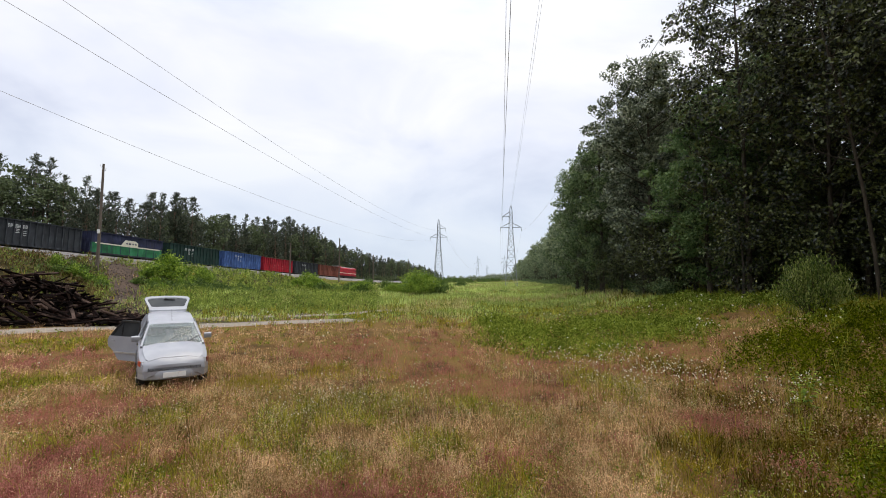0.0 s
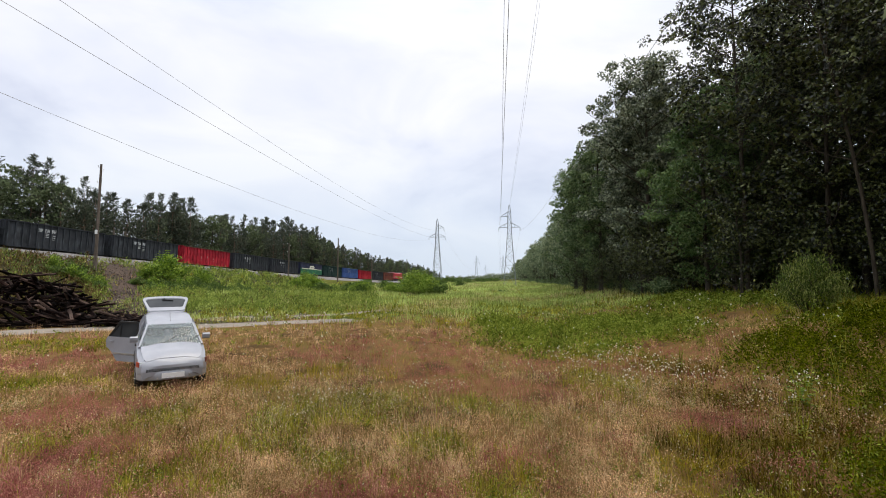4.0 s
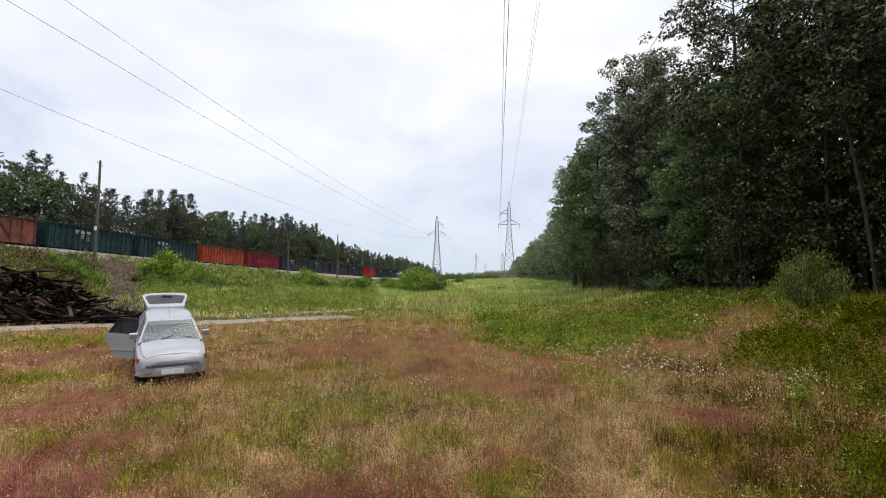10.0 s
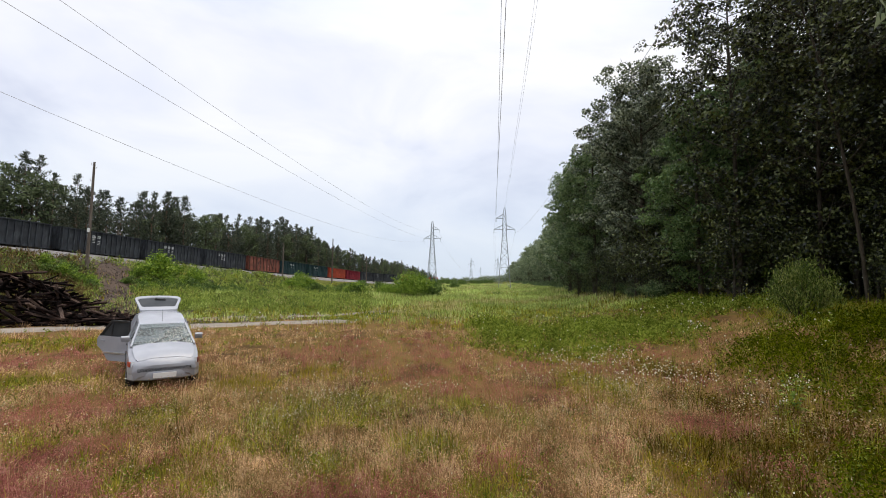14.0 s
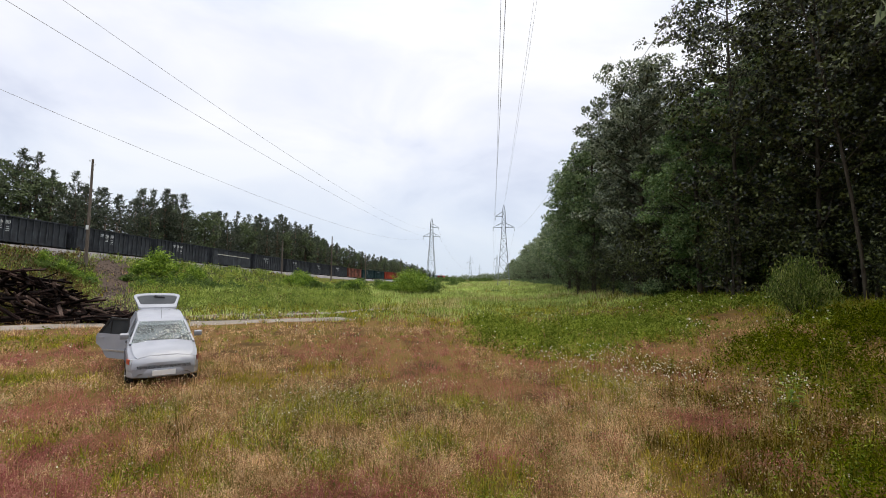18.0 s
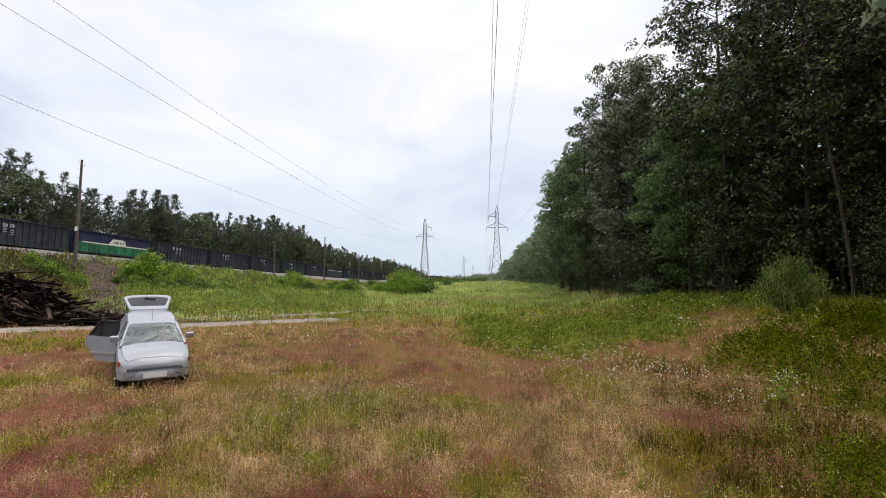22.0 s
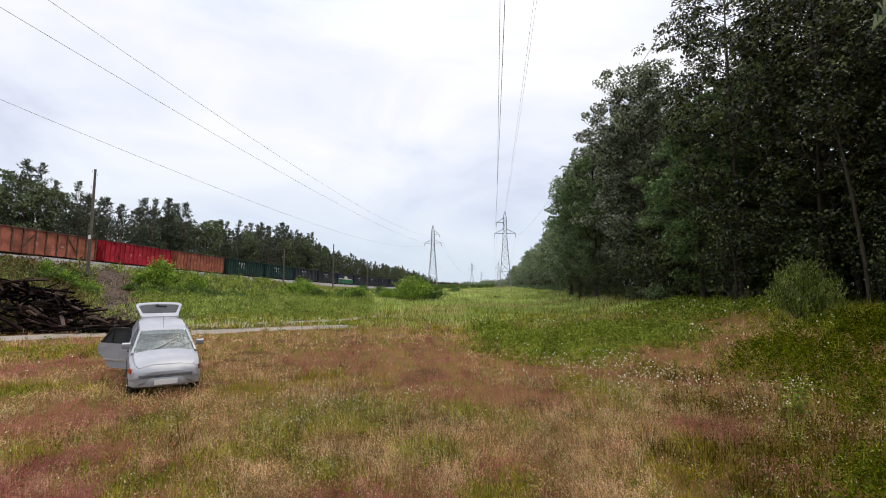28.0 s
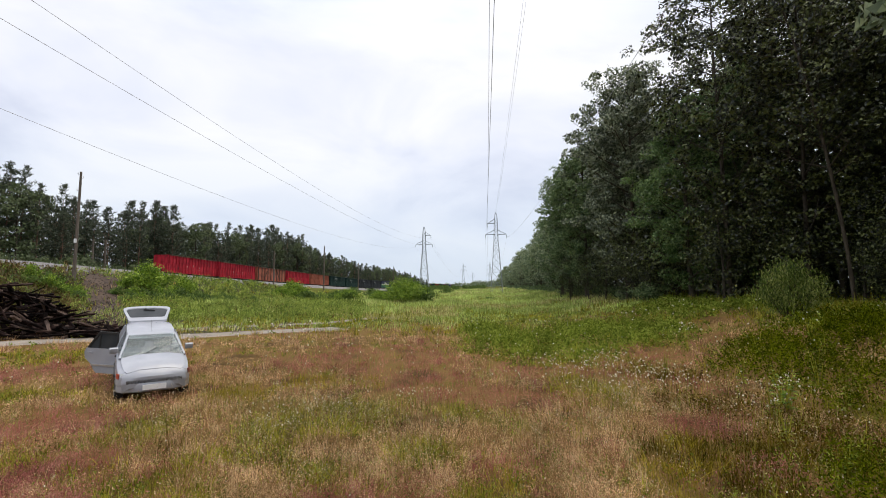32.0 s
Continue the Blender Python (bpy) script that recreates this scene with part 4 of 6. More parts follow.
    for k in range(44):
        s = 42 + 5.0 * k ** 1.06
        x, y = corridor(13.4 + rnd.uniform(-0.9, 1.2), s)
        put(hedge, x, y, rnd.uniform(0, 360), rnd.uniform(0.6, 1.15), first=k == 0, tall=rnd.uniform(0.7, 1.3))
    # farther along the clearing, lighter meshes
    started = set()
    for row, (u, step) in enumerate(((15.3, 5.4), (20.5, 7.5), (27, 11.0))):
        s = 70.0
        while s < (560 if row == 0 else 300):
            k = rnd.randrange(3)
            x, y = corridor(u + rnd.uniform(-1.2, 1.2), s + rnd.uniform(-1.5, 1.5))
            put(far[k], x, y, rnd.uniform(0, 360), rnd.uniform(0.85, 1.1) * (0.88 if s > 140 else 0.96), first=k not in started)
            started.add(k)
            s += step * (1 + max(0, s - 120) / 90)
    s = 66.0
    while s < 330:
        x, y = corridor(rnd.uniform(14.5, 21), s)
        put(under, x, y, rnd.uniform(0, 360), rnd.uniform(0.8, 1.3))
        s += 5.0 * (1 + max(0, s - 110) / 60)
    # pines and birches behind the railway
    pines = [pine(31, 17, 4.0, 2.0, 5, 0.56, "dark green pine behind the railway line"), pine(32, 19, 3.6, 6.5, 6, 0.54, "tall bare-stemmed pine behind the railway line", 0.5),
             pine(33, 16, 4.4, 1.2, 5, 0.56, "bushy dark pine behind the railway line"), pine(35, 18, 3.5, 3.5, 5, 0.54, "slender dark pine behind the railway line", 0.4)]
    birch = broadleaf(34, 15, 4.2, 1.0, 2300, 0.50, M["birch"], M["aspen_bark"], "light green birch behind the railway line", clumps=2, fine=False, sigma=0.6, name="birch_tree")
    tagged(birch, group="trees behind the railway")
    kinds = pines + [birch]
    scrub = shrub(47, 5.0, 3.6, 1500, 0.44, M["birch"], "scrubby thicket behind the railway line", name="thicket", group="thicket behind the railway", stems=16)
    started = set()
    tops_y = [50, 66, 68.5, 70, 72, 74, 76.5, 80, 84, 87, 91, 96.5, 102, 108, 117, 128, 145, 158, 171, 193, 221, 294, 373, 460]
    tops_h = [15, 13.6, 17.4, 17.5, 15.0, 14.2, 16.2, 13.9, 14.3, 13.8, 15.2, 18.0, 17.4, 16.3, 16.1, 17.1, 19.2, 20.0, 18.4, 15.7, 13.6, 14.1, 12.6, 8.4]
    units = (17, 19, 16, 18, 15)
    for off, step, lift in ((-14.5, 3.0, 0.98), (-19, 3.0, 1.06), (-26, 3.8, 1.14)):
        y = 48.0
        while y < 460:
            k = rnd.choice((0, 1, 1, 2, 3, 3, 4, 4)) if off > -18 else rnd.choice((0, 1, 2, 3, 4, 4)) if off > -22 else rnd.choice((0, 1, 2, 3))
            yy = y + rnd.uniform(-1.2, 1.2)
            p = track(yy, off + rnd.uniform(-1.6, 1.6))
            hs = float(np.interp(yy, tops_y, tops_h)) * lift * (rnd.uniform(0.72, 0.95) if k == 4 else rnd.choice((0.80, 0.90, 0.97, 1.0)) * rnd.uniform(0.94, 1.03))
            s = hs / units[k]
            put(kinds[k], p.x, p.y, rnd.uniform(0, 360), s, first=k not in started, true=True)
            started.add(k)
            y += step * (1 + max(0, y - 140) / 200)
    # the tall pair beside the line
    for y, h, k in ((67.8, 17.6, 1), (70.2, 17.8, 3), (76.3, 16.2, 0), (97.0, 18.0, 2)):
        p = track(y, -16)
        put(kinds[k], p.x, p.y, 40 * y, h / units[k], true=True)
    y = 46.0
    while y < 330:
        p = track(y, rnd.uniform(-11.5, -8.5))
        put(scrub, p.x, p.y, rnd.uniform(0, 360), rnd.uniform(0.75, 1.25), first=y == 46.0)
        y += 3.4 * (1 + max(0, y - 120) / 70)
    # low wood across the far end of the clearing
    # its leaves share the green that was paled to imitate haze
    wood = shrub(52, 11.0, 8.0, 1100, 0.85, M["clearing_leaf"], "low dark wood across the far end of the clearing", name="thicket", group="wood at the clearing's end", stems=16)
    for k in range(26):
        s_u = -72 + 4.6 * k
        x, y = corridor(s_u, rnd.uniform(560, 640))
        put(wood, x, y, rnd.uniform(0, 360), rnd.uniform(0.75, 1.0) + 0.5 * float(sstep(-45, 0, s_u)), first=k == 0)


build_forest()


def build_bushes():
    rnd = random.Random(5)
    big = shrub(41, 5.6, 4.9, 3200, 0.36, M["bush"], "bright green shrub on the railway bank", stems=34)
    round_b = shrub(42, 6.4, 3.3, 2000, 0.38, M["bush_dark"], "rounded dark green shrub in the tall grass", stems=34)
    low = shrub(43, 3.0, 2.2, 1500, 0.25, M["bush"], "upright leafy shrub on the railway bank", stems=20, upright=0.8)
    dim = shrub(45, 3.4, 2.0, 1700, 0.25, M["bush_dark"], "dark leafy shrub on the railway bank", stems=26)
    sal = shrub(44, 3.3, 2.5, 12000, 0.15, M["sallow"], "grey-green willow bush beside the forest", width=0.24, upright=1.7, stems=80)
    hummock = shrub(48, 7.0, 1.7, 650, 0.60, M["bush_dark"], "low clump of tall weeds far down the clearing", name="weed_clump", group="weed clumps of the clearing", stems=14)
    put(big, -38.2, 61.8, 0, 0.86, first=True)
    mound = shrub(50, 6.0, 3.9, 5200, 0.25, M["bush"], "rounded light green shrub in the tall grass", stems=40)
    put(mound, -4.7, 67.5, 0, 1.0, first=True)
    for x, y, s in ((-13.8, 71.5, 0.62), (-9.6, 76.0, 0.55), (-24.5, 84.0, 0.5)):
        put(mound, x, y, rnd.uniform(0, 360), s)
    put(round_b, -2.2, 70.5, 0, 0.7, first=True)
    put(low, -41.7, 50.4, 0, 0.75, first=True)
    put(dim, -42.5, 51.2, 0, 0.8, first=True)
    put(sal, 15.9, 20.4, 0, 0.76, first=True, tall=1.45)
    for x, y, s in ((-44.3, 51.0, 0.8), (-40.1, 50.4, 0.75), (-35.6, 60.0, 0.8), (-33.6, 58.5, 0.7), (-40.4, 60.5, 0.8), (-38.0, 58.6, 0.7), (-28.0, 83.0, 1.2), (-34.6, 54.6, 0.65), (-39.1, 51.0, 0.7)):
        put(low, x, y, rnd.uniform(0, 360), s, tall=rnd.uniform(1.0, 1.3))
    for x, y, s in ((-40.7, 50.8, 0.75), (-38.3, 49.8, 0.7), (-37.6, 59.6, 1.0), (-35.2, 57.6, 1.05), (-33.0, 60.0, 1.0), (-30.6, 61.0, 1.0), (-28.6, 62.6, 0.95), (-36.4, 55.4, 0.9), (-32.4, 56.3, 0.9), (-29.9, 58.4, 0.9), (-39.0, 57.2, 0.8), (-26.0, 66.0, 0.8), (-34.0, 63.6, 0.9), (-43.5, 50.0, 0.7), (-27.4, 60.0, 0.8), (-34.2, 52.6, 0.7)):
        put(dim, x, y, rnd.uniform(0, 360), s, tall=rnd.uniform(0.75, 1.1))
    for x, y, s in ((-13.5, 71.0, 0.85), (-21.0, 76.0, 0.8), (-17.0, 80.0, 0.9), (-25.0, 86.0, 0.8), (-9.5, 84.0, 0.9), (-2.0, 95.0, 0.9), (-14.0, 100.0, 1.0), (-6.0, 120.0, 1.0), (-20.0, 110.0, 1.0), (3.0, 140.0, 1.0), (-12.0, 150.0, 1.0), (-3.0, 180.0, 1.1), (10.0, 230.0, 1.2), (2.0, 260.0, 1.2), (22.0, 300.0, 1.3), (30.0, 360.0, 1.4), (38.0, 420.0, 1.6), (12.0, 330.0, 1.4), (48.0, 470.0, 1.6), (26.0, 430.0, 1.5)):
        put(round_b, x, y, rnd.uniform(0, 360), s)
    # scrub that screens the far end of the line
    y = 222.0
    while y < 470:
        p = track(y, rnd.uniform(4.6, 6.2))
        put(round_b, p.x, p.y, rnd.uniform(0, 360), rnd.uniform(0.85, 1.15), tall=0.9 if y < 240 else 1.25)
        y += 4.2 + 0.02 * (y - 222)
    for k in range(44):
        x, y = corridor(rnd.uniform(-30, 9), rnd.uniform(52, 112))
        put(hummock, x, y, rnd.uniform(0, 360), rnd.uniform(0.35, 0.7), first=k == 0)
    for k in range(46):
        x, y = corridor(rnd.uniform(-34, 11), 105 + 330 * rnd.random())
        put(hummock, x, y, rnd.uniform(0, 360), rnd.uniform(0.6, 1.2))
    for x, y, s in ((-29.0, 92.0, 0.8), (-36.0, 66.0, 0.7), (-23.5, 79.0, 0.7), (-7.0, 74.0, 0.6)):
        put(big, x, y, rnd.uniform(0, 360), s)


build_bushes()

# ================= dirt road =================
ROAD = [(-46, 17.5), (-34, 20.0), (-22.2, 22.9), (-12.8, 26.0), (-9.4, 28.0), (-6.3, 30.4)]
VERGE = [(-16.5, 30.2), (-12.0, 32.6), (-7.6, 36.6), (-4.6, 41.5)]


def along(path, n=60):
    pts = np.array(path, float)
    s = np.concatenate([[0], np.cumsum(np.hypot(*np.diff(pts, axis=0).T))])
    k = np.linspace(0, s[-1], n)
    x, y = np.interp(k, s, pts[:, 0]), np.interp(k, s, pts[:, 1])
    ker = np.hanning(9) / np.hanning(9).sum()
    return np.convolve(np.pad(x, 4, mode="reflect", reflect_type="odd"), ker, "valid"), np.convolve(np.pad(y, 4, mode="reflect", reflect_type="odd"), ker, "valid")


def strip(name, path, half, material, label, lift=0.03):
    x, y = along(path)
    dx, dy = np.gradient(x), np.gradient(y)
    n = np.hypot(dx, dy)
    nx, ny = -dy / n, dx / n
    rnd = np.random.RandomState(8)
    secs = []
    for i in range(len(x)):
        row = []
        for k in np.linspace(-1, 1, 9):
            wdt = half * (1 + 0.12 * rnd.uniform(-1, 1) * (abs(k) == 1))
            px_, py_ = x[i] + nx[i] * k * wdt, y[i] + ny[i] * k * wdt
            rut = -0.03 * math.exp(-((abs(k) - 0.55) / 0.18) ** 2)
            row.append(Vector((px_, py_, lie1(px_, py_) + lift + rut - (0.12 if abs(k) == 1 else 0))))
        secs.append(row)
    g = Geo().loft(secs, closed=False)
    ob = part(name, g, material, soft=60)
    return tagged(ob, label, "road", kind="structure")


strip("road", ROAD, 1.55, M["road"], "pale rutted dirt road through the grass")
strip("road_verge", VERGE, 0.9, M["road"], "strip of bare gravelly soil beside the dirt road", 0.05)
ROAD_X, ROAD_Y = along(ROAD, 160)
VERGE_X, VERGE_Y = along(VERGE, 60)


def near_path(x, y, px_, py_):
    d = np.full(x.shape, 1e9)
    for a, b in zip(px_, py_):
        d = np.minimum(d, np.hypot(x - a, y - b))
    return d


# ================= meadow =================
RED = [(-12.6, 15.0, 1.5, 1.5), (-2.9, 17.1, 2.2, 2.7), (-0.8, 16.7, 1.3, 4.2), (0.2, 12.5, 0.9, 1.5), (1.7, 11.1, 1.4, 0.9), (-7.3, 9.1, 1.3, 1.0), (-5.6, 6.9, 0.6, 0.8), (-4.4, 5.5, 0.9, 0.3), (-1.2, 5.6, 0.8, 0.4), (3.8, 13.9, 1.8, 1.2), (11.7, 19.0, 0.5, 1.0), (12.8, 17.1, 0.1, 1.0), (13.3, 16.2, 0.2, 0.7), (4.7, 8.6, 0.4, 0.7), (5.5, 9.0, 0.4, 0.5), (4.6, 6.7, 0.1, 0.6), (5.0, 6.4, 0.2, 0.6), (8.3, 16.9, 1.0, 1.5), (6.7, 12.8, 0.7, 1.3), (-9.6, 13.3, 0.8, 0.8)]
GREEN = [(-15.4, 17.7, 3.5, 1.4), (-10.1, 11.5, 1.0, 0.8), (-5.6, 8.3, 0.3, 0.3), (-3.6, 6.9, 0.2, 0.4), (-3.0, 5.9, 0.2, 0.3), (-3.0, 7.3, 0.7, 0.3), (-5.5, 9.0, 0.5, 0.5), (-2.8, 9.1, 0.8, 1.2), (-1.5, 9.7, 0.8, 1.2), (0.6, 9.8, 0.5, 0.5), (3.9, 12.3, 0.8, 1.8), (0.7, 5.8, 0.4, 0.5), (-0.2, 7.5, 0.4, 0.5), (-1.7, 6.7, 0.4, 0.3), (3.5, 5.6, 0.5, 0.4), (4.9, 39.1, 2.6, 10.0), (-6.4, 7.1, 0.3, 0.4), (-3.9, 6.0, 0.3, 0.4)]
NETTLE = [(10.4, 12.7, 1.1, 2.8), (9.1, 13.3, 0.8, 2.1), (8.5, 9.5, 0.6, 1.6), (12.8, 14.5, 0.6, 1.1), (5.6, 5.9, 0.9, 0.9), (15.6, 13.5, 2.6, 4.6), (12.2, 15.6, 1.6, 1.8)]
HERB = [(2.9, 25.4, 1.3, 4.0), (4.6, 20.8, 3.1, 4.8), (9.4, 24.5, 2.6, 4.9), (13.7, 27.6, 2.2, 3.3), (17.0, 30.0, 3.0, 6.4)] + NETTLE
# dark olive grass; the near right patches paint in the dim corner
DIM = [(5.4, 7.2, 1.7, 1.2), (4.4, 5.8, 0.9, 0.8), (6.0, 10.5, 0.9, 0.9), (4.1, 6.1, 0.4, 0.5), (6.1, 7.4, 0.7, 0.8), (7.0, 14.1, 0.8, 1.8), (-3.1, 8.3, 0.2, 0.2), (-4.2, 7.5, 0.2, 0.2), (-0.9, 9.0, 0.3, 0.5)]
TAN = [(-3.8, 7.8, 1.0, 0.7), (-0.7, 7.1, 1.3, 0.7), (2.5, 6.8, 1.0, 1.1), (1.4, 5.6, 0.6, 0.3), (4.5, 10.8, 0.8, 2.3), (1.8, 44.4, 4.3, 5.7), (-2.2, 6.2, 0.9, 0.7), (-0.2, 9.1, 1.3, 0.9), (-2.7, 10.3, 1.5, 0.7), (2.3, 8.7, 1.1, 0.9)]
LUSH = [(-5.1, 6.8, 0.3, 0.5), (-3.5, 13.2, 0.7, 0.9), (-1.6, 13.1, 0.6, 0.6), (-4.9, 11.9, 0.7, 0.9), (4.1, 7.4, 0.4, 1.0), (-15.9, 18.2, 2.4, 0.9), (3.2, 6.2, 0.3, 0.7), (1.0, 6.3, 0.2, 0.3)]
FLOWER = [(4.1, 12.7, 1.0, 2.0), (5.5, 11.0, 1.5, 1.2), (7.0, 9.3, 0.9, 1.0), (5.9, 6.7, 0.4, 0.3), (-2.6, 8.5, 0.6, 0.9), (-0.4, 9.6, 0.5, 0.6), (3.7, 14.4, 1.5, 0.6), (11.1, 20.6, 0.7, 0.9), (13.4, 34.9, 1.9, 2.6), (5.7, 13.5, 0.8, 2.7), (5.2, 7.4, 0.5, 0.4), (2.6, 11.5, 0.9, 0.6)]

M["grass_tan"] = mat("dry_seeding_grass", [(0.2242, 0.1274, 0.0605), (0.531, 0.3363, 0.1757), (0.8496, 0.6077, 0.3743)], 2.6, 0.9, island=0.38, leaf=0.35, world_space=True, big=0.3, bigscale=0.9, spec=0.05)
M["grass_red"] = mat("reddish_bent_grass", [(0.1898, 0.0529, 0.0506), (0.3967, 0.1437, 0.1242), (0.575, 0.2818, 0.2357)], 2.6, 0.9, island=0.3, leaf=0.35, world_space=True, big=0.25, bigscale=0.8, spec=0.05)
M["grass_green"] = mat("meadow_grass", [(0.0854, 0.0915, 0.0061), (0.2318, 0.2257, 0.0183), (0.4636, 0.4209, 0.061)], 2.6, 0.8, island=0.4, leaf=0.4, world_space=True, big=0.3, bigscale=0.9, spec=0.05)
M["grass_lush"] = mat("yellow_green_grass", [(0.1296, 0.1134, 0.0086), (0.27, 0.2214, 0.0151), (0.4536, 0.3672, 0.0432)], 2.6, 0.8, island=0.35, leaf=0.4, world_space=True, big=0.3, bigscale=0.9, spec=0.05)
# olive grass, its colour lowered to carry the corner's darkening as well
M["grass_dim"] = mat("corner_dimmed_olive_grass", [(0.028, 0.020, 0.002), (0.076, 0.054, 0.004), (0.16, 0.115, 0.012)], 2.6, 0.9, island=0.45, leaf=0.3, world_space=True, big=0.3, bigscale=0.9, spec=0.02)
M["herb"] = mat("weed_leaves", [(0.0685, 0.1037, 0.0097), (0.1595, 0.2138, 0.0213), (0.3189, 0.3823, 0.0677)], 2.6, 0.9, island=0.5, leaf=0.4, world_space=True, spec=0.05, big=0.35, bigscale=0.8)
M["herb_bank"] = mat("bank_grass_leaves", [(0.0966, 0.1449, 0.0246), (0.2093, 0.2737, 0.0493), (0.3783, 0.4347, 0.1078)], 1.2, 0.9, island=0.35, leaf=0.35, world_space=True, spec=0.05, big=0.3, bigscale=0.2)
# nettles' own dark green, deepened to include forest shade and corner falloff
M["herb_shaded"] = mat("shade_deepened_nettle_leaves", [(0.0269, 0.0403, 0.0007), (0.0672, 0.0896, 0.0017), (0.1512, 0.1736, 0.0056)], 2.6, 0.9, island=0.5, leaf=0.4, world_space=True, spec=0.02, big=0.35, bigscale=0.7)
M["petal"] = mat("white_petals", [(0.62, 0.58, 0.44), (0.80, 0.77, 0.66)], 9, 0.7, island=0.3, leaf=0.2)
M["grey_herb"] = mat("grey_green_herb_leaves", [(0.1, 0.1025, 0.0275), (0.2313, 0.2188, 0.075), (0.4625, 0.4312, 0.2)], 2.6, 0.85, island=0.5, leaf=0.35, world_space=True, big=0.25, bigscale=0.9, spec=0.05)
M["tall_grass"] = mat("tall_clearing_grass", [(0.2028, 0.273, 0.0655), (0.4056, 0.5005, 0.1365), (0.6422, 0.728, 0.2548)], 0.5, 0.9, island=0.35, leaf=0.55, world_space=True, spec=0.05, big=0.35, bigscale=0.08)
M["straw_grass"] = mat("yellowing_tall_grass", [(0.24, 0.2326, 0.075), (0.465, 0.4274, 0.165), (0.75, 0.675, 0.33)], 0.5, 0.9, island=0.35, leaf=0.55, world_space=True, spec=0.05, big=0.35, bigscale=0.08)
M["bank_dry"] = mat("dry_bank_grass", [(0.045, 0.0315, 0.0105), (0.105, 0.075, 0.027), (0.2025, 0.15, 0.0638)], 1.2, 0.9, island=0.5, leaf=0.3, world_space=True, spec=0.05, big=0.3, bigscale=0.2)
M["bud"] = mat("pale_dry_buds", [(0.30, 0.22, 0.13), (0.50, 0.40, 0.27), (0.66, 0.58, 0.44)], 5, 0.9, island=0.5, leaf=0.2)


def inside(x, y, patches, edge=0.45):
    """1 in the patches, 0 outside, with ragged edges."""
    w = np.zeros(x.shape)
    rag = 0.22 * np.sin(3.1 * x + 1.7 * y) + 0.18 * np.sin(1.3 * x - 2.9 * y + 2) + 0.12 * np.sin(6.1 * x + 4.3 * y)
    for cx, cy, rx, ry in patches:
        q = np.sqrt(((x - cx) / rx) ** 2 + ((y - cy) / ry) ** 2) + rag * 0.8
        w = np.maximum(w, 1 - sstep(1 - edge, 1 + edge, q))
    return w


def lattice(x, y, seed):
    """Smooth noise of 0 to 1 with bumps one unit apart."""
    i, j = np.floor(x).astype(np.int64), np.floor(y).astype(np.int64)
    u, v = x - i, y - j
    u, v = u * u * (3 - 2 * u), v * v * (3 - 2 * v)

    def h(p, q):
        n = (p * 374761393 + q * 668265263 + seed * 974711) & 0x7FFFFFFF
        n = ((n ^ (n >> 13)) * 1274126177) & 0x7FFFFFFF
        return ((n ^ (n >> 16)) & 0xFFFF) / 65535.0

    return (h(i, j) * (1 - u) + h(i + 1, j) * u) * (1 - v) + (h(i, j + 1) * (1 - u) + h(i + 1, j + 1) * u) * v


def slow(x, y, a, b):
    k, s = a / 2.4, int(b * 10)
    n = 0.62 * lattice(x * k, y * k, s) + 0.38 * lattice(x * k * 2.1 + 5.3, y * k * 2.1 + 1.7, s + 7)
    return np.clip(0.5 + 1.35 * (n - 0.5), 0, 1)


CAR, CAR_TURN = (-8.02, 13.15), -55.5


def bare(x, y):
    """Where hardly anything grows."""
    xt = np.interp(y, FINE_Y, FINE_X)
    d = (x - xt) * 0.984
    b = (d < 3.1 + 0.8 * slow(x, y, 0.9, 1.2) - 0.8 * sstep(90, 130, y)).astype(float)
    b = np.maximum(b, near_path(x, y, ROAD_X, ROAD_Y) < 1.2 + 0.3 * np.sin(2.1 * x) * np.sin(1.3 * x + 2 * y))
    b = np.maximum(b, near_path(x, y, VERGE_X, VERGE_Y) < 0.35 + 0.3 * np.sin(1.7 * x + 1))
    return b


def blades(name, x, y, h, w, material, label, rs, lean=0.35, seeds=0, seed_size=0.02, az=None, three=False):
    n = len(x)
    z = lie(x, y) - 0.02
    az = rs.uniform(0, 2 * np.pi, n) if az is None else az + rs.normal(size=n) * 0.9
    ln = np.abs(rs.normal(size=n)) * lean
    tip = np.stack([x + np.cos(az) * ln * h, y + np.sin(az) * ln * h, z + h / np.sqrt(1 + 0.6 * ln * ln)], 1)
    base = np.stack([x, y, z], 1)
    a2 = rs.uniform(0, np.pi, n)
    side = np.stack([np.cos(a2), np.sin(a2), np.zeros(n)], 1) * (w / 2)[:, None]
    mid = base * 0.5 + tip * 0.5
    mid[:, 2] += 0.10 * h
    if three:
        v, f = np.stack([base - side * 0.7, base + side * 0.7, tip], 1).reshape(-1, 3), np.arange(3 * n).reshape(-1, 3)
    else:
        v, f = np.stack([base, mid + side, tip, mid - side], 1).reshape(-1, 3), np.arange(4 * n).reshape(-1, 4)
    if seeds:
        c = np.repeat(tip, seeds, 0) - (np.repeat(tip - mid, seeds, 0)) * rs.uniform(0, 0.8, n * seeds)[:, None]
        c += rs.normal(size=c.shape) * np.repeat(0.05 * h + 0.5 * w, seeds)[:, None]
        v2, f2 = leaf_quads(c, np.repeat(np.maximum(seed_size, 2.6 * w), seeds) * rs.uniform(0.6, 1.6, n * seeds), rs, width=0.5, down=-0.3, three=three)
        v, f = np.concatenate([v, v2]), np.concatenate([f, f2 + len(v)])
    ob = new(name, array_mesh(name, v, f, material))
    return tagged(ob, label, "grass", kind="stuff")


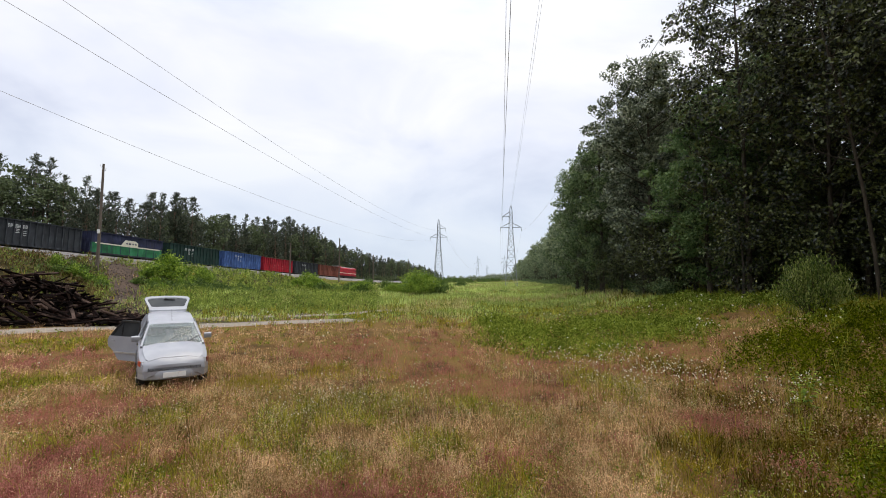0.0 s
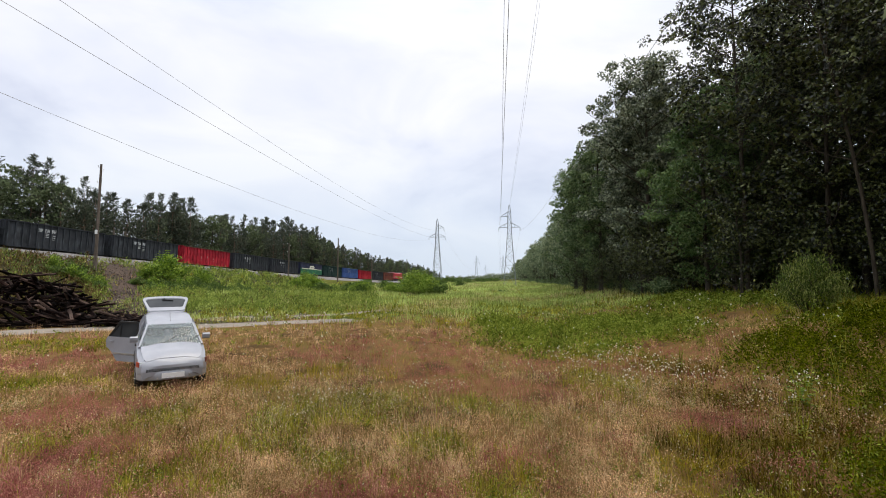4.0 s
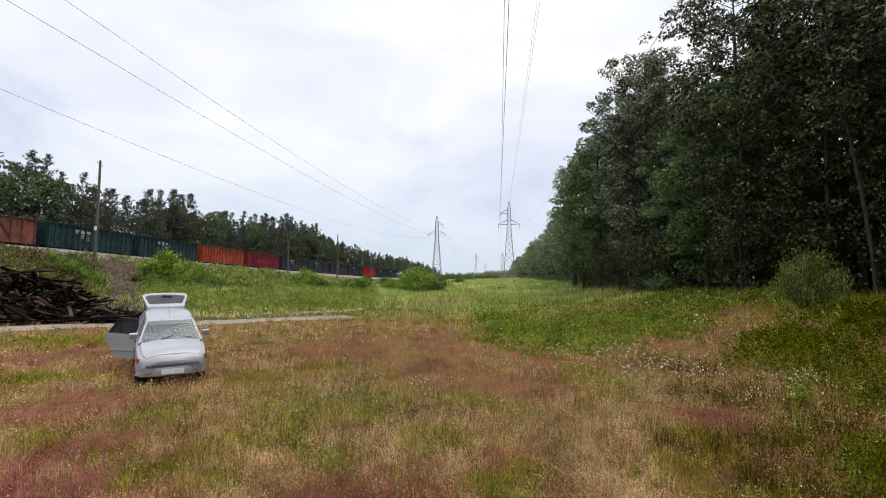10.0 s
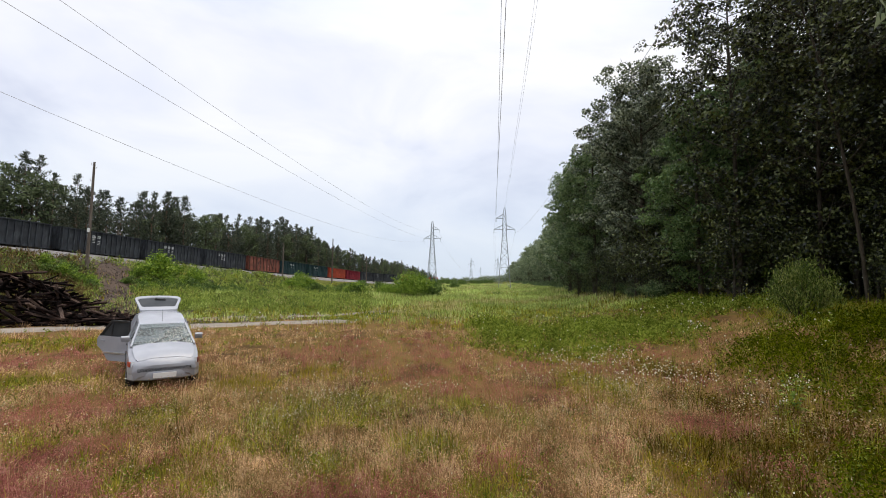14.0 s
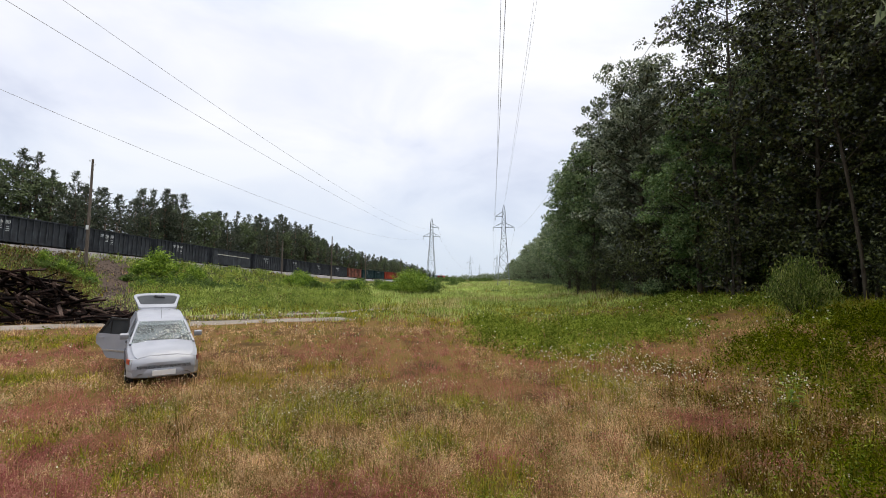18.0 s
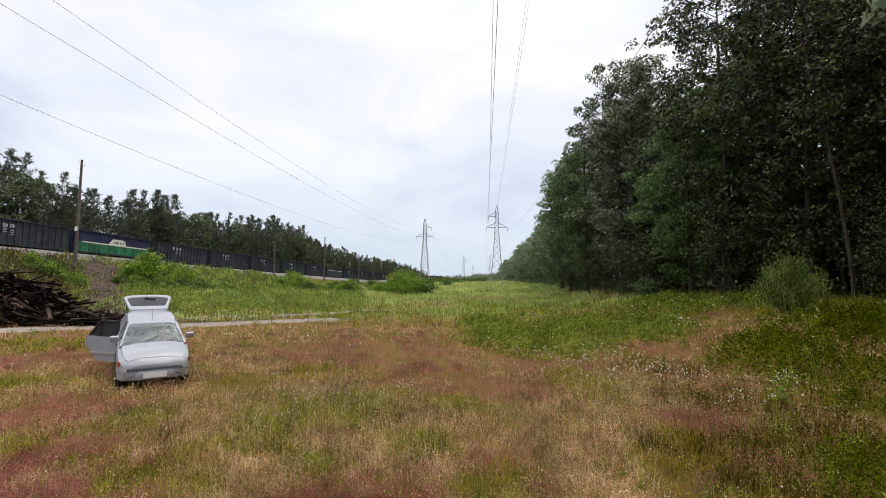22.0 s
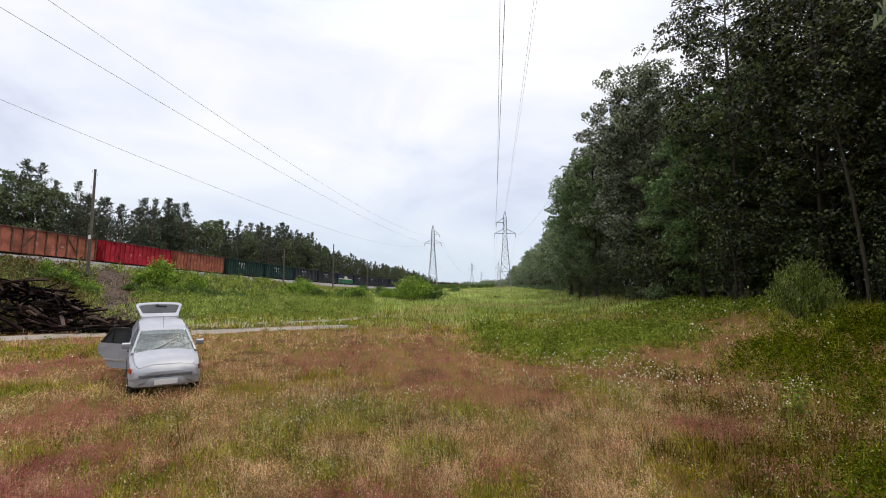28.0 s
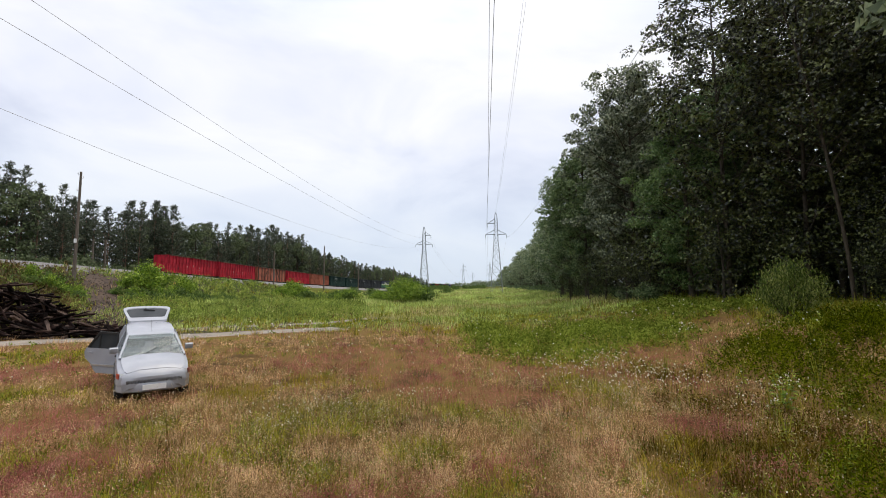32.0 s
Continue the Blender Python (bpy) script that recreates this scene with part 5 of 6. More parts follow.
def build_meadow():
    rs = np.random.RandomState(77)
    # tufts, thinning out with distance from the open middle of the meadow
    n = 18500
    q = rs.uniform(0, 1, n)
    lo, hi = 3.6, 130.0
    a, b = lo ** -0.65, hi ** -0.65
    y = (a + (b - a) * q) ** (-1 / 0.65)
    x = rs.uniform(-1, 1, n) * (1.08 * y + 2.5) + 0.02 * y
    # and round about the standpoint
    back = 4600
    x = np.concatenate([x, rs.uniform(-13, 13, back)])
    y = np.concatenate([y, rs.uniform(-13, 4.2, back)])
    n += back
    dist = np.hypot(x, y)
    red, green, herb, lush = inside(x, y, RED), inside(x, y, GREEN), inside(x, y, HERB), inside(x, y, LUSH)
    herb = herb * (1 - red)
    u = x * math.cos(CORR) - y * math.sin(CORR)
    # the far meadow, the bank and the forest's hem are green
    hem = green_hem(x, y)
    s1, s2 = slow(x, y, 0.55, 1.0), slow(x, y, 1.7, 4.0)
    pr = 0.11 + 0.42 * s1 * s2 + 3.6 * red
    pg = 0.14 + 0.36 * (1 - s1) * s2 + 2.2 * green + 1.5 * hem
    pt = 0.60 * (1 - 0.65 * hem)
    pl = 0.08 + 0.14 * s2 * s2 + 2.2 * lush + 0.5 * hem + 0.3 * sstep(16, 26, y) * (x > 1)
    pr = pr * (1 - 0.92 * hem) * (1 - green) * (1 - herb)
    pt = pt * (1 - 0.85 * red) * (1 - 0.6 * green) * (1 - 0.85 * herb) * (1 - 0.6 * lush)
    pg = pg + 0.8 * herb
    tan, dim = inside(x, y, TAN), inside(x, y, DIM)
    mid = sstep(22, 30, y) * (x > -8) * (1 - hem)
    pr, pt, pg, pl = pr * (1 - 0.6 * tan) * (1 - 0.7 * mid), pt * (1 + 1.4 * tan), pg * (1 - 0.15 * tan) + 1.1 * mid, pl + 0.4 * mid
    dry_bank = ((x / np.maximum(y, 1) < -0.66) & (y > 24)).astype(float)
    pg, pl, pt = pg * (1 - 0.75 * dry_bank), pl * (1 - 0.7 * dry_bank), pt + 0.9 * dry_bank
    # extra dark grass at near right imitates darkening towards the corner
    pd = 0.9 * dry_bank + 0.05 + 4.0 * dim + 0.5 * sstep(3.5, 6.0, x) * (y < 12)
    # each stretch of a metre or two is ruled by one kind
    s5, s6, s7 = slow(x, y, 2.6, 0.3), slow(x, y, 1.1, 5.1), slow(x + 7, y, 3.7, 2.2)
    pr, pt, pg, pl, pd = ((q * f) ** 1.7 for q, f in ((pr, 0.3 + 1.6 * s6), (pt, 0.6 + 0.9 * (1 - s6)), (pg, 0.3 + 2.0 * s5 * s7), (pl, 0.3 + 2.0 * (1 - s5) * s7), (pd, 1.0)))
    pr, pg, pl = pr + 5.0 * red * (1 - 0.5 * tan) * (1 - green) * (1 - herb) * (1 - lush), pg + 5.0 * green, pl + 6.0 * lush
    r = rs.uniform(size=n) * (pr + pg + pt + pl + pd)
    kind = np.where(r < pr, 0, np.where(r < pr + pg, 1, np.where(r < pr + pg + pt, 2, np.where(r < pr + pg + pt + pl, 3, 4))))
    tall = (0.15 + 0.30 * rs.uniform(size=n) ** 1.4) * (1 + 0.6 * hem + 0.25 * herb) * (0.55 + 0.9 * slow(x, y, 3.4, 6.1)) * (1 + 0.3 * sstep(30, 80, dist))
    # blades of each tuft splay outwards from its heart
    per = 14
    rt = np.repeat((0.07 + 0.11 * rs.uniform(size=n) ** 1.5) + 0.0050 * dist, per)
    rr, ra = np.sqrt(rs.uniform(size=n * per)), rs.uniform(0, 2 * np.pi, n * per)
    x = np.repeat(x, per) + np.cos(ra) * rr * rt
    y = np.repeat(y, per) + np.sin(ra) * rr * rt
    kind, hgt = np.repeat(kind, per), np.repeat(tall, per) * rs.uniform(0.7, 1.1, n * per) * (1.12 - 0.55 * rr * rr)
    way = ra
    thin = inside(x, y, NETTLE) * rs.uniform(size=n * per) > 0.2
    mixed = rs.uniform(size=n * per) < 0.06
    kind = np.where(mixed, rs.choice((0, 1, 2, 2), n * per), kind)
    u = x * math.cos(CORR) - y * math.sin(CORR)
    keep = ~thin & (bare(x, y) < 0.5) & (u < 40) & (rs.uniform(size=n * per) > 0.75 * earth_mask(x, y))
    c, s_ = math.cos(radians(CAR_TURN)), math.sin(radians(CAR_TURN))
    lx, ly = (x - CAR[0]) * c + (y - CAR[1]) * s_, -(x - CAR[0]) * s_ + (y - CAR[1]) * c
    keep &= ~((np.abs(lx) < 2.1) & (np.abs(ly) < 0.8))
    x, y, kind, hgt, way = x[keep], y[keep], kind[keep], hgt[keep], way[keep]
    dist = np.hypot(x, y)
    w0 = np.maximum(0.0045, 0.00075 * dist)
    spec = [("reddish_grass", M["grass_red"], "thin reddish seeding bent grass of the meadow", 3, 0.6), ("green_grass", M["grass_green"], "green meadow grass among dry stalks", 0, 1.5),
            ("dry_grass", M["grass_tan"], "dry tan seeding grass of the meadow", 2, 0.75), ("yellow_green_grass", M["grass_lush"], "bright yellow-green grass tufts in the meadow", 0, 1.4),
            ("olive_grass", M["grass_dim"], "olive-brown grass of meadow and bank, corner dimness in its colour", 1, 1.2)]
    for k, (nm, ma, lb, sd, wf) in enumerate(spec):
        i = kind == k
        for near, far_, sd2, wide in ((0, 9, sd, 1.0), (9, 24, min(sd, 2), 1.45), (24, 999, 0, 1.8)):
            nr = i & (dist >= near) & (dist < far_) & ((y > 3.6) | (k not in (0, 2)))
            if near == 0 and k in (0, 2):
                rest = i & (y <= 3.6)
                blades(nm, x[rest], y[rest], hgt[rest], w0[rest] * 2.8, ma, lb, rs, lean=0.55, seeds=1, az=way[rest], three=True)
            blades(nm, x[nr], y[nr], hgt[nr] * (0.85 if k == 3 else 1), w0[nr] * wf * wide, ma, lb, rs, lean=0.75 if k in (1, 3) else 0.55, seeds=sd2, az=way[nr], three=near > 0)
    # leafy weeds: stalks set with leaves
    n = 19000
    q = rs.uniform(0, 1, n)
    lo, hi = 4.0, 120.0
    a, b = lo ** -0.7, hi ** -0.7
    y = (a + (b - a) * q) ** (-1 / 0.7)
    x = rs.uniform(-1, 1, n) * (1.08 * y + 2.5)
    u = x * math.cos(CORR) - y * math.sin(CORR)
    herb, hem = np.maximum(inside(x, y, HERB[:3] + NETTLE), 0.3 * inside(x, y, HERB[3:5])), green_hem(x, y)
    pick = (0.10 + 0.87 * np.maximum(herb, 0.8 * hem * slow(x, y, 0.8, 2.0) + 0.15 * hem) + 0.4 * inside(x, y, GREEN)) * (1 - 0.95 * inside(x, y, RED)) * np.where((x / y < -0.66) & (y > 24), 0.3, 1.0)
    keep = (rs.uniform(size=n) < pick) & (bare(x, y) < 0.5) & (rs.uniform(size=n) > 0.96 * earth_mask(x, y)) & (u < 30) & (np.hypot(x - CAR[0], y - CAR[1]) > 2.6)
    x, y, herb, hem = x[keep], y[keep], herb[keep], hem[keep]
    dist = np.hypot(x, y)
    top = (0.22 + 0.55 * np.maximum(herb, 0.7 * hem) * slow(x, y, 2.2, 5.0) + 0.22 * herb) * rs.uniform(0.7, 1.25, len(x))
    per = 11
    f = np.tile(np.linspace(0.12, 1.0, per), len(x))
    sz = np.repeat(np.maximum(0.05, 0.0042 * dist), per) * rs.uniform(0.6, 1.4, len(f)) * (1.25 - 0.6 * f)
    xx = np.repeat(x, per) + rs.normal(size=len(f)) * sz * 0.7
    yy = np.repeat(y, per) + rs.normal(size=len(f)) * sz * 0.7
    zz = np.repeat(lie(x, y), per) + np.repeat(top, per) * f
    v, fc = leaf_quads(np.stack([xx, yy, zz], 1), sz, rs, width=0.42, down=-0.2)
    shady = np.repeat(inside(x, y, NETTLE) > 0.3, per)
    for sel, ma, lb in ((~shady, M["herb"], "leafy green weeds standing in the meadow"), (shady, M["herb_shaded"], "dense dark green nettles beside the forest, deepened for shade")):
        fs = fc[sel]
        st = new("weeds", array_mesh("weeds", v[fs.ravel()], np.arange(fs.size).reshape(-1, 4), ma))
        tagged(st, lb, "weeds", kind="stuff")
    # dense nettles between the meadow and the forest
    n = 23000
    x, y = rs.uniform(0.6, 19.0, n), rs.uniform(4.0, 37.0, n)
    far_ = inside(x, y, HERB[:5])
    dark = inside(x, y, NETTLE, 0.55)
    keep = rs.uniform(size=n) < np.maximum(np.maximum(dark, 0.7 * inside(x, y, HERB[:3])), 0.22 * far_) * (1 - 0.95 * inside(x, y, RED))
    keep &= near_path(x, y, ROAD_X, ROAD_Y) > 2
    x, y, dark = x[keep], y[keep], dark[keep]
    top = (0.28 + 0.75 * slow(x, y, 2.4, 3.0)) * rs.uniform(0.5, 1.2, len(x)) * (0.75 + 0.25 * (dark > 0.4))
    per = 9
    f = np.tile(np.linspace(0.25, 1.0, per), len(x))
    sz = np.repeat(np.maximum(0.07, 0.0066 * np.hypot(x, y)), per) * rs.uniform(0.7, 1.3, len(f)) * (1.2 - 0.5 * f)
    az = f * 14 + np.repeat(rs.uniform(0, 6.28, len(x)), per)
    cc = np.stack([np.repeat(x, per) + np.cos(az) * sz * 0.55, np.repeat(y, per) + np.sin(az) * sz * 0.55, np.repeat(lie(x, y), per) + np.repeat(top, per) * f], 1)
    v, fc = leaf_quads(cc, sz * 1.15, rs, width=0.30, down=-0.7)
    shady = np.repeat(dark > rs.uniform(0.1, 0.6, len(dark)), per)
    for sel, ma, lb in ((~shady, M["herb"], "dense bright green weeds in the meadow"), (shady, M["herb_shaded"], "dense dark green nettles beside the forest, deepened for shade")):
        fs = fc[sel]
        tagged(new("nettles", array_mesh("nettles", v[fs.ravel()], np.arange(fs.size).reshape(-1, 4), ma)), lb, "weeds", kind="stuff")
    # low grey-green herbs with pale buds in the open meadow
    n = 15000
    x, y = rs.uniform(-9, 7.5, n), 4.2 + 10 * rs.uniform(size=n) ** 1.3
    keep = rs.uniform(size=n) < (0.06 + 0.25 * inside(x, y, TAN) + 0.75 * inside(x, y, GREEN[7:9] + GREEN[5:7] + GREEN[12:14]) + 0.3 * slow(x, y, 2.0, 9.0) ** 3) * (1 - 0.9 * inside(x, y, RED + LUSH))
    keep &= np.hypot(x - CAR[0], y - CAR[1]) > 2.5
    x, y = x[keep], y[keep]
    dist = np.hypot(x, y)
    top = (0.16 + 0.22 * slow(x, y, 3.0, 2.7)) * rs.uniform(0.7, 1.3, len(x))
    per = 12
    f = np.tile(np.linspace(0.2, 1.0, per), len(x))
    sz = np.repeat(np.maximum(0.03, 0.0034 * dist), per) * rs.uniform(0.6, 1.4, len(f))
    aa, ar = rs.uniform(0, 6.283, len(f)), (0.03 + 0.09 * f) * rs.uniform(0.3, 1.1, len(f))
    cc = np.stack([np.repeat(x, per) + np.cos(aa) * ar, np.repeat(y, per) + np.sin(aa) * ar, np.repeat(lie(x, y), per) + np.repeat(top, per) * f], 1)
    v, fc = leaf_quads(cc, sz, rs, width=0.4, down=-0.8, three=True)
    tagged(new("herbs", array_mesh("herbs", v, fc, M["grey_herb"])), "low grey-green budding herbs in the meadow", "weeds", kind="stuff")
    i = rs.choice(len(cc), int(len(cc) * 0.22), replace=False)
    cb = cc[i] + (0, 0, 0.05)
    v, fc = leaf_quads(cb, np.maximum(0.014, 0.0021 * np.hypot(cb[:, 0], cb[:, 1])) * rs.uniform(0.7, 1.5, len(cb)), rs, width=0.9)
    tagged(new("herb_buds", array_mesh("herb_buds", v, fc, M["bud"])), "small pale dry buds on the meadow herbs", "weeds", kind="stuff")
    # tall grass far down the clearing
    n = 19000
    ss, uu = 27 + 310 * rs.uniform(size=n) ** 1.8, rs.uniform(-34, 15, n)
    x, y = corridor(uu, ss)
    keep = (bare(x, y) < 0.5) & ((x - np.interp(y, FINE_Y, FINE_X)) > 6) & (rs.uniform(size=n) < 0.12 + 0.9 * sstep(30, 62, ss + 10 * slow(x, y, 0.3, 4.4))) & (y > 28 - 6 * (x < -8))
    x, y = x[keep], y[keep]
    per = 7
    dist = np.repeat(np.hypot(x, y), per)
    hh = np.repeat((0.30 + 0.85 * slow(x, y, 0.35, 3.3)) * (0.55 + 0.45 * sstep(30, 70, y)), per) * rs.uniform(0.6, 1.15, len(dist))
    gx, gy = np.repeat(x, per) + rs.normal(size=len(dist)) * (0.25 + 0.004 * dist), np.repeat(y, per) + rs.normal(size=len(dist)) * (0.25 + 0.004 * dist)
    dry = np.repeat(slow(x, y, 0.5, 7.7) > 0.66, per)
    for sel, ma, lb in ((~dry, M["tall_grass"], "tall green grass down the clearing"), (dry, M["straw_grass"], "tall yellowing grass down the clearing")):
        blades("tall_grass", gx[sel], gy[sel], hh[sel], 0.0022 * dist[sel], ma, lb, rs, lean=0.3, three=True)
    # rough growth on the railway bank
    n = 13500
    y = 27 + 75 * rs.uniform(size=n) ** 1.5
    x = y * rs.uniform(-1.08, -0.16, n)
    em, s3, s4 = earth_mask(x, y), slow(x, y, 0.5, 1.5), slow(x, y, 1.9, 0.4)
    keep = (bare(x, y) < 0.5) & (rs.uniform(size=n) > 0.95 * em) & ((x < -20) | (y > 37)) & (rs.uniform(size=n) < 0.25 + 1.1 * s4)
    x, y, s3, s4 = x[keep], y[keep], s3[keep], s4[keep]
    w_left = 1 - sstep(-0.82, -0.68, x / y)
    r = rs.uniform(size=len(x))
    kind = np.where(r < 0.05 + 0.80 * w_left * (0.5 + s3), 0, np.where(r < 0.08 + 0.80 * w_left + 0.25 * (s3 > 0.65), 1, 2))
    per = 13
    tall = np.repeat((0.35 + 0.8 * s4) * rs.uniform(0.6, 1.2, len(x)), per)
    sz = np.repeat(0.0058 * np.hypot(x, y), per) * rs.uniform(0.6, 1.3, len(tall))
    gx, gy = np.repeat(x, per) + rs.normal(size=len(tall)) * 0.28, np.repeat(y, per) + rs.normal(size=len(tall)) * 0.28
    cc = np.stack([gx, gy, lie(gx, gy) + tall * rs.uniform(0.1, 1.0, len(tall))], 1)
    kind = np.repeat(kind, per)
    for k, (ma, lb) in enumerate(((M["bank_dry"], "dry olive-brown grass on the railway bank"), (M["bush_dark"], "dark green weeds on the railway bank"), (M["herb_bank"], "green weeds on the railway bank"))):
        v, fc = leaf_quads(cc[kind == k], sz[kind == k], rs, width=0.22, down=-1.7, three=True)
        tagged(new("bank_weeds", array_mesh("bank_weeds", v, fc, ma)), lb, "weeds", kind="stuff")
    # white flowers
    n = 46000
    x, y = rs.uniform(-12, 18, n), 4 + 26 * rs.uniform(size=n) ** 1.4
    keep = rs.uniform(size=n) < 0.010 + 0.75 * inside(x, y, FLOWER, 0.6) * slow(x, y, 2.2, 5.5) ** 1.5
    x, y = x[keep], y[keep]
    h = rs.uniform(0.38, 0.62, len(x)) + 0.30 * inside(x, y, NETTLE + DIM[:2] + [FLOWER[2]])
    cen = np.stack([x, y, lie(x, y) + h], 1)
    v, f = leaf_quads(cen, np.maximum(0.022, 0.0028 * np.hypot(x, y)) * rs.uniform(0.7, 1.4, len(x)), rs, width=0.9)
    v3, f3 = leaf_quads(cen, np.maximum(0.022, 0.0028 * np.hypot(x, y)) * rs.uniform(0.7, 1.4, len(x)), rs, width=0.9)
    ob = new("white_flowers", array_mesh("white_flowers", np.concatenate([v, v3]), np.concatenate([f, f3 + len(v)]), M["petal"]))
    tagged(ob, "small white flower heads scattered over the meadow", "flowers", kind="stuff")
    blades("flower_stalks", x, y, h, np.full(len(x), 0.006), M["grass_green"], "thin green stalks of the white flowers", rs, lean=0.01)


build_meadow()


# ================= pile of old timber =================
def build_pile():
    rnd = random.Random(23)

    def board(l, w, h, s):
        rs = random.Random(s)
        secs = []
        for k in range(5):
            a = -l / 2 + l * k / 4
            j = 0.012
            bow = 0.05 * math.sin(math.pi * k / 4) * rs.uniform(-1, 1)
            secs.append([Vector((a + rs.uniform(-0.03, 0.03) * (k in (0, 4)), yy + rs.uniform(-j, j), zz + bow + rs.uniform(-j, j))) for yy, zz in ((-w / 2, -h / 2 + 0.015), (-w / 2 + 0.015, -h / 2), (w / 2 - 0.015, -h / 2), (w / 2, -h / 2 + 0.015), (w / 2, h / 2 - 0.015), (w / 2 - 0.015, h / 2), (-w / 2 + 0.015, h / 2), (-w / 2, h / 2 - 0.015))])
        me = Geo().loft(secs).mesh("old_timber")
        me.materials.append(M["timber"])
        return me

    kinds = [(board(2.6, 0.21, 0.12, 1), "dark creosoted railway sleeper in a heap"), (board(2.3, 0.19, 0.11, 2), "dark creosoted railway sleeper in a heap"), (board(2.5, 0.17, 0.04, 3), "long dark weathered plank in a heap"),
             (board(1.1, 0.20, 0.12, 4), "broken dark railway sleeper in a heap"), (board(1.8, 0.13, 0.045, 5), "dark weathered plank in a heap"),
             (board(4.2, 0.20, 0.07, 6), "long dark board lying at the foot of a heap"), (board(3.4, 0.17, 0.09, 7), "long dark board lying at the foot of a heap")]
    for k in range(34):
        me = kinds[5 + k % 2][0]
        x = -32 + 15.5 * rnd.random()
        y = 24.9 + 0.12 * (x + 22) + rnd.uniform(-0.3, 1.6)
        ob = new("old_timber", me)
        ob.matrix_basis = pose(x, y, lie1(x, y) + 0.08 + 0.30 * rnd.random() * (x < -19), rnd.gauss(0, 8), rnd.gauss(0, 3), rnd.gauss(9, 9))
        tagged(ob, kinds[5][1], "timber", "heap of old sleepers")
    rest = Geo()
    for k in range(440):
        x = -31 + 13.6 * rnd.random() ** 0.9
        f = rnd.uniform(-1, 1)
        top = float(np.interp(x, [-31, -26, -24, -22.2, -20.1, -18.8, -17.8], [3.3, 3.1, 2.5, 1.45, 0.55, 0.15, 0.05]))
        depth = 1.0 + top * 0.75
        y = 25.6 + 0.12 * (x + 22) + depth * 0.8 + f * depth
        zz = top * (1 - abs(f) ** 1.3) * (0.35 + 0.65 * rnd.random() ** 0.5)
        me, lb = kinds[rnd.choice((0, 1, 2, 2, 3, 4, 4))]
        yaw = rnd.gauss(8, 48)
        pit = rnd.gauss(9, 18) + (6 if x > -23 else 0)
        if x > -21:
            pit = rnd.gauss(4, 6)
        if rnd.random() < 0.16 and x < -23.5:
            pit, yaw = rnd.choice((-1, 1)) * rnd.uniform(35, 70), rnd.uniform(-60, 60)
            zz = min(zz, 1.6)
        zz = max(zz, min(abs(math.sin(radians(pit))) * 0.9, 0.3 + 0.5 * top) + 0.06)
        m = pose(x, y, lie1(x, y) + zz, rnd.gauss(0, 28), pit, yaw)
        if k % 3 == 2:
            o = len(rest.v)
            rest.v += [m @ v.co for v in me.vertices]
            rest.f += [tuple(o + i for i in p.vertices) for p in me.polygons]
            continue
        ob = new("old_timber", me)
        ob.matrix_basis = m
        tagged(ob, lb, "timber", "heap of old sleepers")
    tagged(part("timber_heap", rest, M["timber"]), "tangled dark rotten boards inside the heap", "timber", kind="stuff")


build_pile()


# ================= car =================
M["silver"] = mat("silver_car_paint", [(0.29, 0.305, 0.345), (0.345, 0.36, 0.40)], 2.0, 0.22, metal=0.0, spec=0.6, big=0.05)
M["car_glass"] = mat("tinted_car_glass", [(0.03, 0.035, 0.04), (0.045, 0.05, 0.055)], 2, 0.25, spec=0.12)
M["car_black"] = mat("black_car_trim", [(0.015, 0.015, 0.016), (0.03, 0.03, 0.03)], 4, 0.6)
M["tyre"] = mat("tyre_rubber", [(0.018, 0.018, 0.018), (0.035, 0.035, 0.034)], 8, 0.9, 0.2)
M["rim"] = mat("wheel_rim_alloy", [(0.42, 0.42, 0.43), (0.55, 0.55, 0.56)], 5, 0.4, metal=0.7)
M["lamp_glass"] = mat("headlamp_glass", [(0.5, 0.52, 0.54), (0.62, 0.64, 0.66)], 6, 0.15, spec=0.8)
M["seat"] = mat("grey_seat_cloth", [(0.05, 0.05, 0.055), (0.09, 0.09, 0.095)], 12, 0.95)


def pane_glass():
    m = bpy.data.materials.new("clear_car_glass")
    m.use_nodes = True
    p = m.node_tree.nodes["Principled BSDF"]
    p.inputs["Base Color"].default_value = (0.75, 0.82, 0.82, 1)
    p.inputs["Roughness"].default_value = 0.03
    p.inputs["Transmission Weight"].default_value = 0.9
    p.inputs["IOR"].default_value = 1.2
    return m


M["clear"] = pane_glass()


def slab(pts, normal, thick):
    """A plate from its outline, thickened along normal."""
    n = Vector(normal).normalized() * thick
    g = Geo()
    g.loft([[Vector(p) for p in pts], [Vector(p) + n for p in pts]])
    return g


